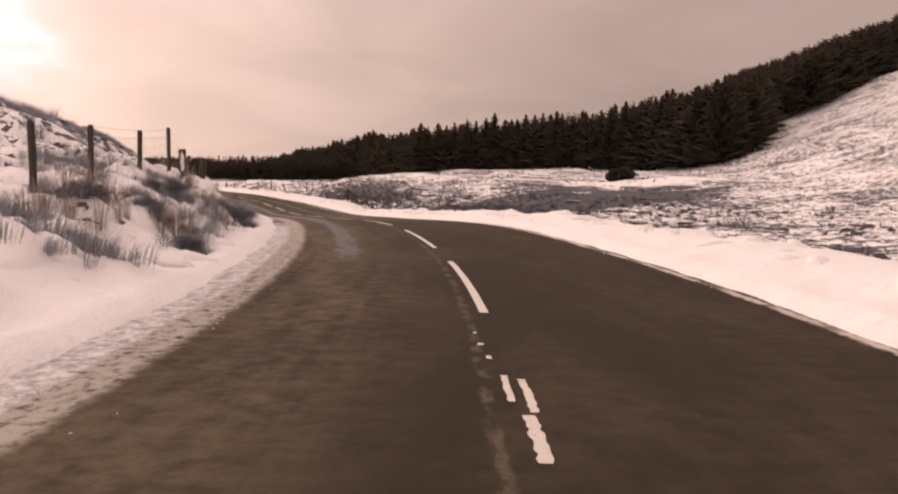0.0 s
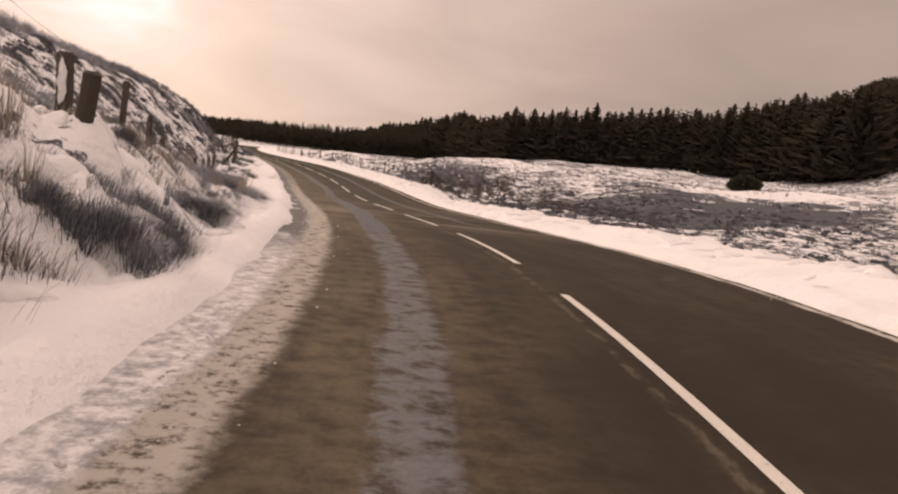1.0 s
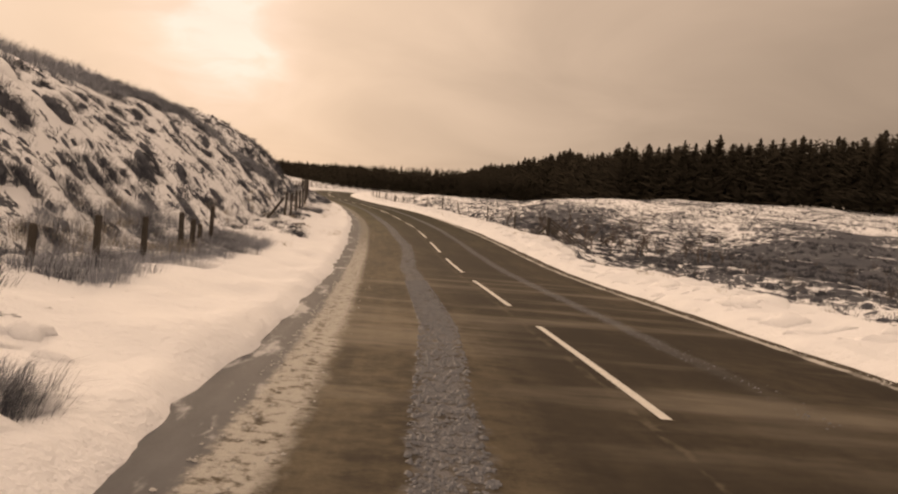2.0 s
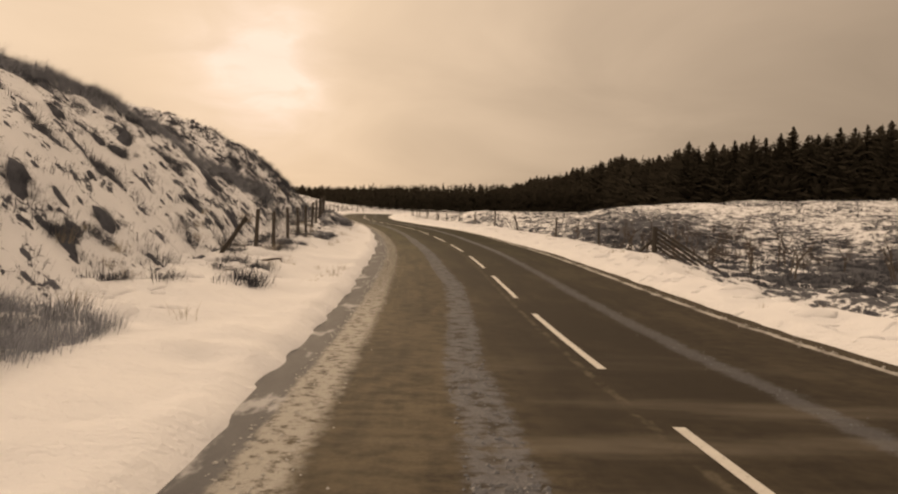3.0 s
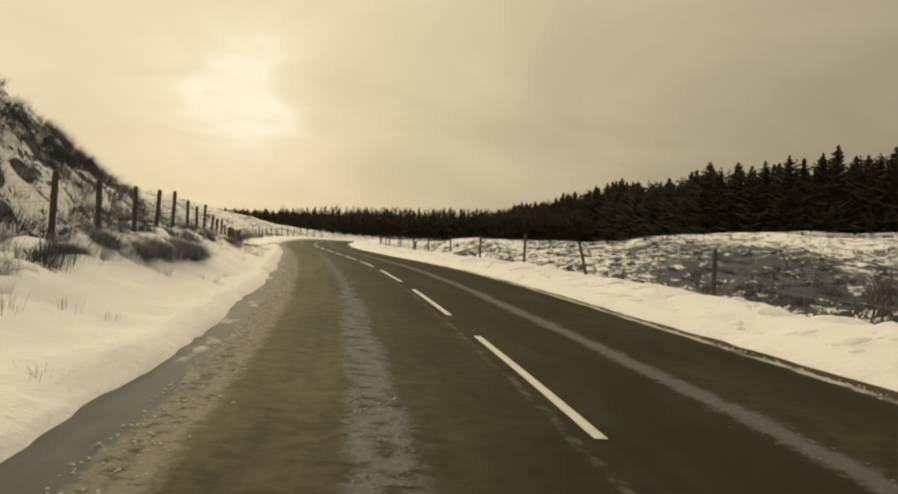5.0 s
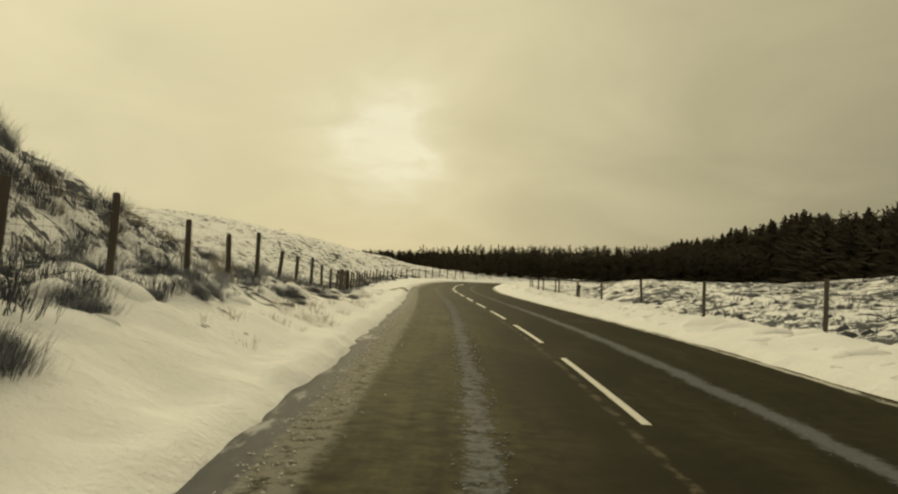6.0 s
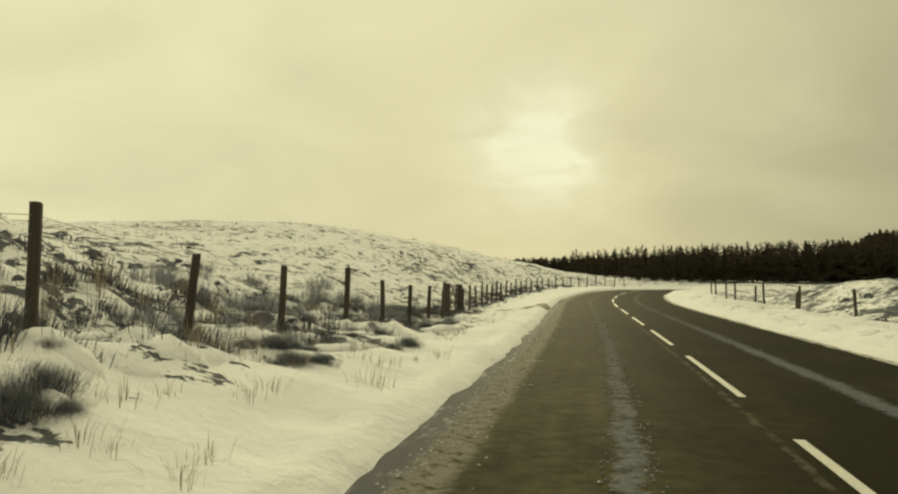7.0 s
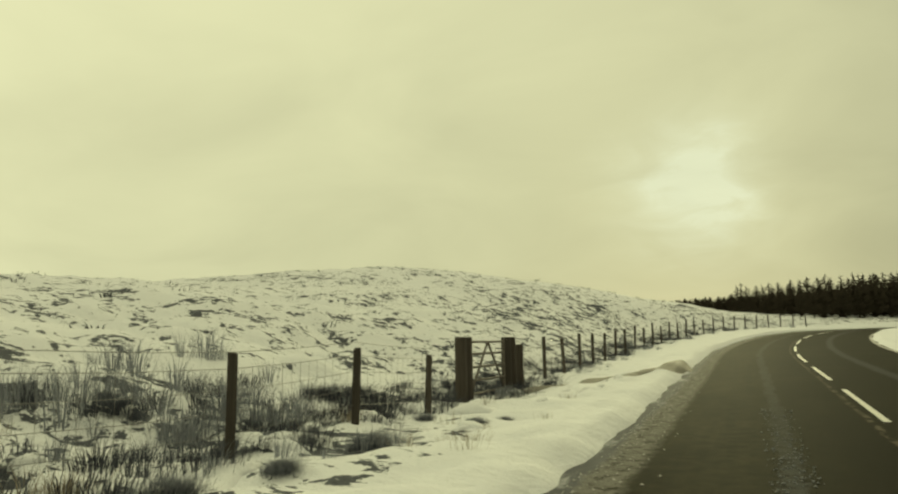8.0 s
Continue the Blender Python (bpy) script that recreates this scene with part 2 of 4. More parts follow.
    far_rim = m.math("MULTIPLY", far_rim, m.ramp(m.noise(1.1, 4, 0.6, uv), 0.35, 0.55, 0.2, 1.0))
    pale = m.math("MULTIPLY", gutter, m.ramp(s, 11.0, 15.0, 0.9, 0.0))
    lying = m.math("MULTIPLY", gutter, m.ramp(m.noise(1.6, 5, 0.65, uv, (0.5, 1.6, 1)), 0.54, 0.66, 0.0, 0.55))
    col = m.mix(gutter, col, m.mix(m.noise(6, 4, 0.6, uv, (0.3, 1, 1)), (0.070, 0.071, 0.078), (0.145, 0.147, 0.158)))
    col = m.mix(m.math("MULTIPLY", rim, m.ramp(s, 36.0, 46.0, 0.92, 0.42)), col, m.mix(grit, (0.30, 0.285, 0.262), (0.56, 0.54, 0.51)))
    col = m.mix(pale, col, m.mix(m.ramp(m.noise(7, 6, 0.75, uv), 0.35, 0.65, 0.0, 1.0), (0.30, 0.30, 0.32), (0.76, 0.76, 0.78)))
    col = m.mix(lying, col, (0.60, 0.60, 0.62))
    col = m.mix(m.math("MULTIPLY", far_rim, 0.9), col, (0.55, 0.53, 0.50))
    # patchy dark brown strip outside the far rim
    col = m.mix(brown_strip, col, m.mix(grit, (0.035, 0.028, 0.02), (0.11, 0.09, 0.068)))
    # ragged joint beside the centre line
    j = m.math("ABSOLUTE", m.math("ADD", m.math("ADD", u, 0.17), m.math("MULTIPLY", edge, 0.45)))
    joint = m.math("MULTIPLY", m.ramp(j, 0.015, 0.055, 1.0, 0.0), m.ramp(m.noise(5, 4, 0.6, uv, (0.6, 1, 1)), 0.42, 0.6, 0.0, 1.0))
    col = m.mix(m.math("MULTIPLY", joint, 0.8), col, m.mix(m.noise(40, 3, 0.6, uv), (0.012, 0.010, 0.008), (0.20, 0.17, 0.13)))
    m.colour(col)
    m.rough(m.ramp(gutter, 0.0, 1.0, 0.80, 0.75))
    m.put(m.bsdf.inputs["Specular IOR Level"], m.ramp(s, 40.0, 78.0, 0.05, 0.012))
    m.bump(grit, 0.004, 0.6)
    relief = m.math("MULTIPLY", m.noise(22, 5, 0.7, uv), m.math("MAXIMUM", m.math("MAXIMUM", slush, rim), 0.15))
    m.bump(relief, 0.022, 0.7)
    return m.mat


def mat_slush(name, a, b, rough):
    m = Mat(name, rough, 0.4)
    m.colour(m.mix(m.noise(11, 5, 0.65), a, b))
    m.bump(m.noise(26, 5, 0.65), 0.02, 0.8)
    m.bump(m.noise(120, 2), 0.004, 0.5)
    return m.mat


def mat_paint():
    m = Mat("worn_road_paint", 0.6, 0.3)
    uv, s, u = m.uv()
    wear = m.ramp(m.noise(30, 5, 0.75, uv), 0.30, 0.44, 0.0, 1.0)
    m.colour(m.mix(wear, (0.20, 0.18, 0.16), m.mix(m.noise(5, 3, 0.5, uv), (0.50, 0.485, 0.455), (0.70, 0.68, 0.645))))
    m.bump(m.noise(170, 3, 0.7, uv), 0.003, 0.6)
    return m.mat


def mat_wood(name, a, b):
    m = Mat(name, 0.85, 0.2)
    tc = m.nt.nodes.new("ShaderNodeTexCoord").outputs["Object"]
    grain = m.noise(30, 4, 0.6, tc, (1, 1, 0.07))
    col = m.mix(grain, a, b)
    col = m.mix(m.math("MULTIPLY", m.random(), 0.4), col, tuple(v * 0.55 for v in a))
    m.colour(col)
    m.bump(grain, 0.006, 0.7)
    return m.mat


def mat_plain(name, a, b, scale, rough=0.85, spec=0.2, metal=0.0, island=False):
    m = Mat(name, rough, spec, metal)
    col = m.mix(m.noise(scale, 4, 0.6), a, b)
    if island:
        col = m.mix(m.math("MULTIPLY", m.island(), 0.6), col, tuple(v * 0.45 for v in a))
    m.colour(col)
    return m.mat


GROUND = mat_ground()
ROAD = mat_road()
SLUSH = mat_slush("grey_slush", (0.060, 0.064, 0.075), (0.17, 0.18, 0.205), 0.6)
CRUMB = mat_slush("dirty_snow_crumbs", (0.28, 0.27, 0.255), (0.52, 0.51, 0.50), 0.8)
MUD = mat_slush("thawed_mud", (0.10, 0.088, 0.072), (0.24, 0.22, 0.19), 0.7)
PAINT = mat_paint()
POST = mat_wood("weathered_post_wood", (0.045, 0.038, 0.033), (0.105, 0.090, 0.078))
RAIL = mat_wood("old_gate_wood", (0.040, 0.034, 0.030), (0.10, 0.085, 0.073))
WIRE = mat_plain("galvanised_wire", (0.20, 0.20, 0.20), (0.30, 0.29, 0.28), 40, 0.5, 0.5, 0.8)
STEEL = mat_plain("rusty_gate_steel", (0.10, 0.085, 0.075), (0.17, 0.15, 0.135), 20, 0.6, 0.4, 0.5)
TUSSOCK = mat_plain("dead_moor_grass", (0.30, 0.255, 0.20), (0.48, 0.42, 0.35), 6, 0.9, 0.1, 0.0, True)
STRAW = mat_plain("matted_dead_grass", (0.13, 0.118, 0.108), (0.25, 0.228, 0.205), 7, 0.9, 0.1, 0.0, True)
SNOW = mat_snow()
# HEATHER, FROSTED and RANK have the blue of skylit shade mixed into their colours
HEATHER = mat_plain("dark_heather", (0.056, 0.059, 0.072), (0.142, 0.148, 0.172), 9, 0.9, 0.1, 0.0, True)
NEEDLES = mat_plain("spruce_needles", (0.034, 0.029, 0.022), (0.060, 0.051, 0.039), 1.3, 0.95, 0.05)
BARK = mat_plain("spruce_bark", (0.07, 0.055, 0.045), (0.12, 0.10, 0.085), 12)
FROSTED = mat_plain("frosted_long_grass", (0.23, 0.243, 0.28), (0.52, 0.54, 0.59), 7, 0.9, 0.1, 0.0, True)
RANK = mat_plain("rank_grey_grass", (0.064, 0.068, 0.084), (0.19, 0.20, 0.232), 8, 0.9, 0.1, 0.0, True)
TWIG = mat_plain("bare_twigs", (0.075, 0.06, 0.05), (0.13, 0.105, 0.09), 12)
LEAF = mat_plain("gorse_leaves", (0.035, 0.038, 0.025), (0.07, 0.065, 0.045), 9, 0.85, 0.15, 0.0, True)


# ---------- plan of the road and the land ----------
HEAD_S = (-60, -10, 0, 6, 12, 18, 24, 30, 36, 42, 48, 54, 60, 66, 72, 80, 90, 108, 128, 150, 185, 230, 300)
HEAD_D = (-8, -3.1, 2.0, 7.5, 12.8, 16.6, 18.3, 18.7, 18.7, 19.0, 20.0, 21.8, 23.6, 25.1, 26.1, 26.8, 27.4, 27.9, 20, 0, -38, -45, -40)
LEVEL_S = (-60, -8, 0, 6.7, 11.2, 14.5, 18, 24.6, 33.5, 38, 44.7, 51.3, 60.2, 66.9, 73.6, 80.3, 91.5, 105, 118, 140, 200, 300)
LEVEL_Z = (-0.7, -0.15, 0.0, 0.17, 0.31, 0.35, 0.32, 0.20, 0.09, 0.10, 0.26, 0.47, 0.73, 0.96, 1.16, 1.29, 1.49, 1.77, 2.12, 2.85, 3.8, 4.5)
_s = np.arange(-60.0, 300.0, 0.25)
_h = np.radians(np.interp(_s, HEAD_S, HEAD_D))
_h = np.convolve(np.pad(_h, 8, mode="edge"), np.ones(17) / 17, "valid")
_x = np.concatenate(([0.0], np.cumsum(-np.sin(_h[:-1]) * 0.25)))
_y = np.concatenate(([0.0], np.cumsum(np.cos(_h[:-1]) * 0.25)))
_k = int(round((0.0 - _s[0]) / 0.25))
_x += 0.343 - _x[_k]
_y += 7.179 - _y[_k]
_z = np.convolve(np.pad(np.interp(_s, LEVEL_S, LEVEL_Z), 10, mode="edge"), np.ones(21) / 21, "valid")


def smooth(a, b, v):
    t = np.clip((v - a) / (b - a), 0.0, 1.0)
    return t * t * (3 - 2 * t)


def road_level(s):
    return np.interp(s, _s, _z)


def centre(s):
    return np.interp(s, _s, _x), np.interp(s, _s, _y), np.interp(s, _s, _h)


def place(s, u):
    """The point u metres to the right of the centre line, s metres along it."""
    x, y, h = centre(s)
    return x + u * np.cos(h), y + u * np.sin(h)


def chart(x, y):
    """Way along the road and distance to its right, for any point of the land."""
    s = np.interp(y, _y, _s)
    for _ in range(3):
        cx, cy, h = centre(s)
        s = s + np.clip(-(x - cx) * np.sin(h) + (y - cy) * np.cos(h), -15, 15) * 0.8
        s = np.clip(s, _s[0], _s[-1])
    cx, cy, h = centre(s)
    return s, (x - cx) * np.cos(h) + (y - cy) * np.sin(h)


LATTICE = {}


def waves(x, y, scale, seed):
    """Smooth random relief, about -1 to 1, from a lattice of random heights."""
    if seed not in LATTICE:
        LATTICE[seed] = np.random.default_rng(seed).uniform(-1, 1, (256, 256))
    table = LATTICE[seed]
    fx, fy = np.asarray(x) / scale, np.asarray(y) / scale
    ix, iy = np.floor(fx).astype(int), np.floor(fy).astype(int)
    tx, ty = fx - ix, fy - iy
    tx, ty = tx * tx * (3 - 2 * tx), ty * ty * (3 - 2 * ty)
    a, b = table[ix % 256, iy % 256], table[(ix + 1) % 256, iy % 256]
    c, d = table[ix % 256, (iy + 1) % 256], table[(ix + 1) % 256, (iy + 1) % 256]
    return (a * (1 - tx) + b * tx) * (1 - ty) + (c * (1 - tx) + d * tx) * ty


FENCE_S = (-10, 8, 10.7, 12.2, 14.9, 17.1, 19.1, 24, 28, 60, 95, 150)
FENCE_U = (-5.4, -5.3, -5.24, -5.08, -5.21, -5.27, -5.35, -5.95, -5.45, -5.45, -5.5, -5.6)
BANK_S = (-20, 2.5, 5.5, 9, 12, 15, 17.1, 19, 22, 26, 36, 46, 55, 62, 69, 75, 80, 86, 89, 95, 103, 112, 122, 150)
BANK_H = (0.7, 0.74, 0.98, 1.13, 1.0, 0.84, 0.55, 0.34, 0.24, 0.12, 0.12, 0.3, 0.35, 0.65, 0.78, 0.64, 0.42, 0.12, 0.04, -0.11, -0.18, -0.16, -0.05, 0.15)
HILL_S = (-20, 0, 10, 16, 24, 34, 52, 66, 72, 78, 84, 92, 113, 122, 131, 140, 146, 152, 165, 230, 300)
HILL_H = (0.3, 0.5, 1.2, 2.9, 4.6, 5.1, 4.75, 4.45, 4.2, 3.2, 2.5, 2.9, 4.0, 4.7, 5.6, 5.2, 4.2, 3.0, 1.6, 0.3, 0.3)
HILL_L = (5, 5, 5, 5, 5, 5, 4.5, 3.7, 4.3, 6, 8, 11, 13, 13.3, 13.6, 13.6, 13.8, 14, 15, 20, 25)


def land(x, y, relief=True):
    """Height of the ground."""
    x, y = np.asarray(x, float), np.asarray(y, float)
    s, u = chart(x, y)
    z = road_level(s)
    near_edge = 1 - smooth(3.6, 5.0, np.abs(u))
    lap = np.interp(s, (0, 20, 30, 40, 46, 60, 70, 80, 90), (0.10, 0.14, 0.16, 0.06, 0.0, 0.14, 0.24, 0.22, 0.28))
    lap = lap + 0.06 * waves(s, s * 0, 3.4, 23) + 0.03 * waves(s, s * 0, 0.9, 24) + 0.022 * waves(s, s * 0, 0.3, 25)
    lip = np.interp(s, (0, 20, 30, 55, 66, 80), (0.06, -0.02, -0.20, -0.22, -0.02, 0.06))
    lip = lip + 0.04 * waves(s, s * 0, 1.9, 26) + 0.03 * waves(s, s * 0, 0.45, 27)
    u = np.where(u < 0, u - near_edge * lap, u + near_edge * lip)
    # left: verge, bank with the fence on it, hillside
    fu = -np.interp(s, FENCE_S, FENCE_U)
    left = -u
    bank = np.interp(s, BANK_S, BANK_H)
    hill = np.interp(s, HILL_S, HILL_H)
    run = np.interp(s, HILL_S, HILL_L)
    v = np.maximum(left - fu - 0.8, 0.0)
    zl = 0.15 * smooth(3.05, 3.42, left) + bank * smooth(3.5, fu, left) + hill * np.tanh(v / run)
    zl = zl - 3.0 * smooth(40, 160, left) * (s < 95)
    thin = smooth(32, 39, s) * (1 - smooth(45, 50, s))
    # right: verge, low ditch, rough field that rises to the wood
    zr = 0.15 * smooth(3.05, 3.45, u) + 0.15 * smooth(3.6, 4.6, u) - 0.78 * smooth(4.8 - 0.9 * thin, 9.0 - 2.2 * thin, u)
    yy = np.clip(y, 0, 185)
    field = 0.2 + 0.017 * yy + 0.00017 * yy * yy
    k = smooth(8.0, 62.0, u)
    side = np.where(u > 0, zr * (1 - k) + (field - z) * k, zl)
    z = z + side - 0.12 * (1 - smooth(3.02, 3.14, np.abs(u)))
    swell = np.interp(s, (56, 68, 82, 100, 118, 142), (0, 0.45, 0.95, 1.4, 1.35, 0))
    z = z + swell * smooth(7.2, 13, u) * (1 - smooth(34, 52, u))
    z = z + 0.75 * np.exp(-((x - 21) / 11) ** 2 - ((y - 98) / 7) ** 2)
    # the wooded hill on the right, and the far land
    slope = np.logaddexp(0.0, (x - 41.0) / 5.0) * 5.0 * 0.37
    z = z + slope * smooth(20, 60, u) * smooth(-60, 40, y) * (1 - 0.6 * smooth(110, 260, x)) * (1 - 0.7 * smooth(240, 500, y))
    if relief:
        off = np.maximum(smooth(3.3, 5.5, left), smooth(3.6, 6.5, u))
        far = smooth(4.5, 9.0, np.abs(u))
        z = z + off * (0.05 * waves(x, y, 0.55, 1) + 0.07 * waves(x, y, 1.7, 2))
        wild = 1 - smooth(13, 18, s)
        hum = smooth(3.3, 4.1, left) * wild + 0.5 * smooth(4.0, 5.0, left) * smooth(52, 60, s) * (1 - smooth(84, 92, s))
        z = z + smooth(3.25, 3.7, left) * (0.030 * waves(x, y, 0.33, 16) + 0.055 * waves(x, y, 0.8, 17))
        z = z + hum * (0.34 * np.abs(waves(x, y, 0.55, 8)) - 0.16 + 0.16 * waves(x, y, 1.1, 9))
        close = 1 - smooth(11, 20, np.abs(u))
        z = z + far * close * (0.12 * waves(x, y, 0.8, 3) + 0.09 * np.abs(waves(x, y, 0.5, 13)))
        z = z + far * (0.16 * waves(x, y, 3.1, 4) + 0.35 * waves(x, y, 13.0, 5) * smooth(10, 25, np.abs(u)))
        z = z + smooth(9, 16, u) * (1 - smooth(90, 130, u)) * (0.22 * waves(x, y, 4.6, 51) + 0.50 * waves(x, y, 10.5, 52))
        z = z + smooth(3.3, 3.8, u) * (1 - smooth(6.5, 8, u)) * (0.035 * waves(x, y, 0.36, 18) + 0.075 * waves(x, y, 1.0, 19))
        rim = smooth(2.95, 3.15, np.abs(u)) * (1 - smooth(3.6, 4.4, np.abs(u)))
        z = z + rim * (0.03 * waves(x, y, 0.5, 6) + 0.035 * waves(x, y, 1.4, 7))
    return z


# ---------- mesh helpers ----------
def mesh_object(name, verts, faces, material, smooth_faces=True):
    me = bpy.data.meshes.new(name)
    me.from_pydata(verts if isinstance(verts, list) else verts.tolist(), [], faces if isinstance(faces, list) else faces.tolist())
    if smooth_faces:
        me.polygons.foreach_set("use_smooth", [True] * len(me.polygons))
    me.materials.append(material)
    return new(name, me)


def part(name, bm, material, parent, label=""):
    """Links a bmesh as one mesh object under a thing or a part."""
    me = bpy.data.meshes.new(name)
    bm.to_mesh(me)
    bm.free()
    me.materials.append(material)
    ob = new(name, me)
    ob.parent = parent
    if label:
        tagged(ob, label)
    return ob


def grid_faces(rows, cols):
    i = np.arange(rows - 1)[:, None] * cols + np.arange(cols - 1)[None]
    return np.stack([i, i + 1, i + cols + 1, i + cols], -1).reshape(-1, 4)


def set_uv(me, values):
    layer = me.uv_layers.new(name="along")
    idx = np.empty(len(me.loops), dtype=np.int64)
    me.loops.foreach_get("vertex_index", idx)
    layer.data.foreach_set("uv", np.asarray(values, float)[idx].ravel())


def limb(bm, a, b, ra, rb, sides=6):
    """A tapered round bar from a to b."""
    a, b = Vector(a), Vector(b)
    w = (b - a).normalized()
    p = w.orthogonal().normalized()
    q = w.cross(p)
    rings = []
    for c, r in ((a, ra), (b, rb)):
        rings.append([bm.verts.new(c + (p * math.cos(t) + q * math.sin(t)) * r) for t in (2 * math.pi * k / sides for k in range(sides))])
    for k in range(sides):
        bm.faces.new((rings[0][k], rings[0][(k + 1) % sides], rings[1][(k + 1) % sides], rings[1][k]))
    bm.faces.new(rings[1])
    bm.faces.new(rings[0][::-1])


def tube(bm, line, r, sides=4):
    """One continuous thin tube through the points."""
    rings = []
    for i, p in enumerate(line):
        w = (line[min(i + 1, len(line) - 1)] - line[max(i - 1, 0)]).normalized()
        x = w.cross(Vector((0, 0, 1))).normalized()
        z = x.cross(w)
        rings.append([bm.verts.new(p + (x * math.cos(t) + z * math.sin(t)) * r) for t in (2 * math.pi * k / sides for k in range(sides))])
    for a, b in zip(rings, rings[1:]):
        for k in range(sides):
            bm.faces.new((a[k], a[(k + 1) % sides], b[(k + 1) % sides], b[k]))


def board(bm, a, b, wide, thick, up=(0, 0, 1)):
    """A flat bar from a to b with slightly chamfered long edges."""
    a, b = Vector(a), Vector(b)
    w = (b - a).normalized()
    side = w.cross(Vector(up)).normalized()
    top = side.cross(w)
    c = 0.2 * min(wide, thick)
    prof = [(-thick / 2 + c, -wide / 2), (thick / 2 - c, -wide / 2), (thick / 2, -wide / 2 + c), (thick / 2, wide / 2 - c),
            (thick / 2 - c, wide / 2), (-thick / 2 + c, wide / 2), (-thick / 2, wide / 2 - c), (-thick / 2, -wide / 2 + c)]
    r = [[bm.verts.new(e + side * i + top * j) for i, j in prof] for e in (a, b)]
    for k in range(8):
        bm.faces.new((r[0][k], r[0][(k + 1) % 8], r[1][(k + 1) % 8], r[1][k]))
    bm.faces.new(r[0][::-1])
    bm.faces.new(r[1])


# ---------- ground ----------
def steps(first, grow, last):
    out, v, d = [], 0.0, first
    while v < last:
        v += d
        d *= grow
        out.append(v)
    return out


def build_ground():
    near = np.arange(-8.0, 100.0, 0.19)
    rows = np.concatenate((-8.0 - np.array(steps(0.5, 1.16, 600.0))[::-1], near, 100.0 + np.array(steps(0.24, 1.03, 270.0)), 372.0 + np.array(steps(9, 1.25, 3500.0))))
    core = np.concatenate((np.arange(-3.6, -2.45, 0.07), np.arange(-2.4, 2.5, 1.2), np.arange(2.6, 3.7, 0.08)))
    lft = -3.6 - np.array(steps(0.12, 1.022, 45.0))
    rgt = 3.7 + np.array(steps(0.13, 1.022, 60.0))
    cols = np.concatenate(((-48.0 - np.array(steps(2, 1.25, 3500.0)))[::-1], lft[::-1], core, rgt, 64.0 + np.array(steps(1.8, 1.05, 90.0)), 160.0 + np.array(steps(6, 1.25, 3500.0))))
    s = np.interp(rows, _y, _s)
    cx, cy, h = centre(s)
    fade = 1 - smooth(150, 330, rows)
    X = cx[:, None] + cols[None] / np.cos(h * fade)[:, None]
    Y = np.repeat(rows[:, None], len(cols), 1)
    Z = land(X, Y)
    ob = mesh_object("ground", np.stack([X, Y, Z], -1).reshape(-1, 3), grid_faces(len(rows), len(cols)), GROUND)
    s2, u2 = chart(X, Y)
    hillside = 0.80 + 0.10 * smooth(76, 92, s2)
    moor = np.maximum(smooth(4.6, 6.8, -u2) * hillside, smooth(5.0, 6.6, u2) * (1.0 + 0.08 * smooth(7, 11, u2)))
    moor = np.maximum(moor, 0.85 * smooth(3.7, 4.6, -u2) * (1 - smooth(20, 26, s2)))
    ax, ay = (X - 13) * 0.62 + (Y - 73) * 0.78, (Y - 73) * 0.62 - (X - 13) * 0.78
    blob = (ax / 22) ** 2 + (ay / 11) ** 2 + 0.35 * waves(X, Y, 4.0, 87) + 0.2 * waves(X, Y, 1.3, 88)
    dark = (1 - smooth(0.75, 1.05, blob)) * smooth(8.0, 10.0, u2)
    moor = moor + 0.62 * dark * smooth(0.0, 0.3, 0.5 + 0.5 * waves(X, Y, 3.0, 85))
    moor = moor + 0.30 * smooth(8, 14, u2) * (1 - smooth(40, 60, u2)) * smooth(0.5, 0.8, 0.5 + 0.5 * waves(X, Y, 9.0, 86))
    moor = moor + 0.12 * smooth(7, 9, u2) * (1 - smooth(26, 34, u2)) * smooth(52, 58, s2) * (1 - smooth(78, 88, s2))
    moor = moor + 0.25 * smooth(5.5, 6.5, -u2) * (1 - smooth(10, 13, -u2)) * smooth(64, 70, s2) * (1 - smooth(84, 92, s2))
    moor = moor - 0.5 * np.exp(-((X - 21) / 12) ** 2 - ((Y - 97) / 7) ** 2)
    moor = np.maximum(moor, 1.02 * smooth(3.4, 4.4, -u2) * smooth(64, 74, s2) * (1 - smooth(91, 94, s2)))
    at = ob.data.attributes.new("moor", "FLOAT", "POINT")
    at.data.foreach_set("value", moor.ravel())
    tagged(ob, "snow-covered moorland with dead grass and heather showing through", "ground", kind="structure")


build_ground()


# ---------- road ----------
def strip(name, s, edges, lift, material, rough=0.0, seed=11, crown=0.0):
    """A band along the road; edges: arrays of the left and right u; lift above the road."""
    n = 9
    t = np.linspace(0, 1, n)
    U = edges[0][:, None] * (1 - t) + edges[1][:, None] * t
    S = np.repeat(s[:, None], n, 1)
    X, Y = place(S, U)
    Z = road_level(S) + lift
    if crown or rough:
        dome = np.sin(np.pi * t)[None]
        Z = Z + dome * (crown + rough * (waves(X, Y, 0.12, seed) + waves(X, Y, 0.33, seed + 1)))
    ob = mesh_object(name, np.stack([X, Y, Z], -1).reshape(-1, 3), grid_faces(len(s), n), material)
    set_uv(ob.data, np.stack([S, U], -1).reshape(-1, 2))
    return ob


road_s = np.arange(-45.0, 262.0, 0.5)
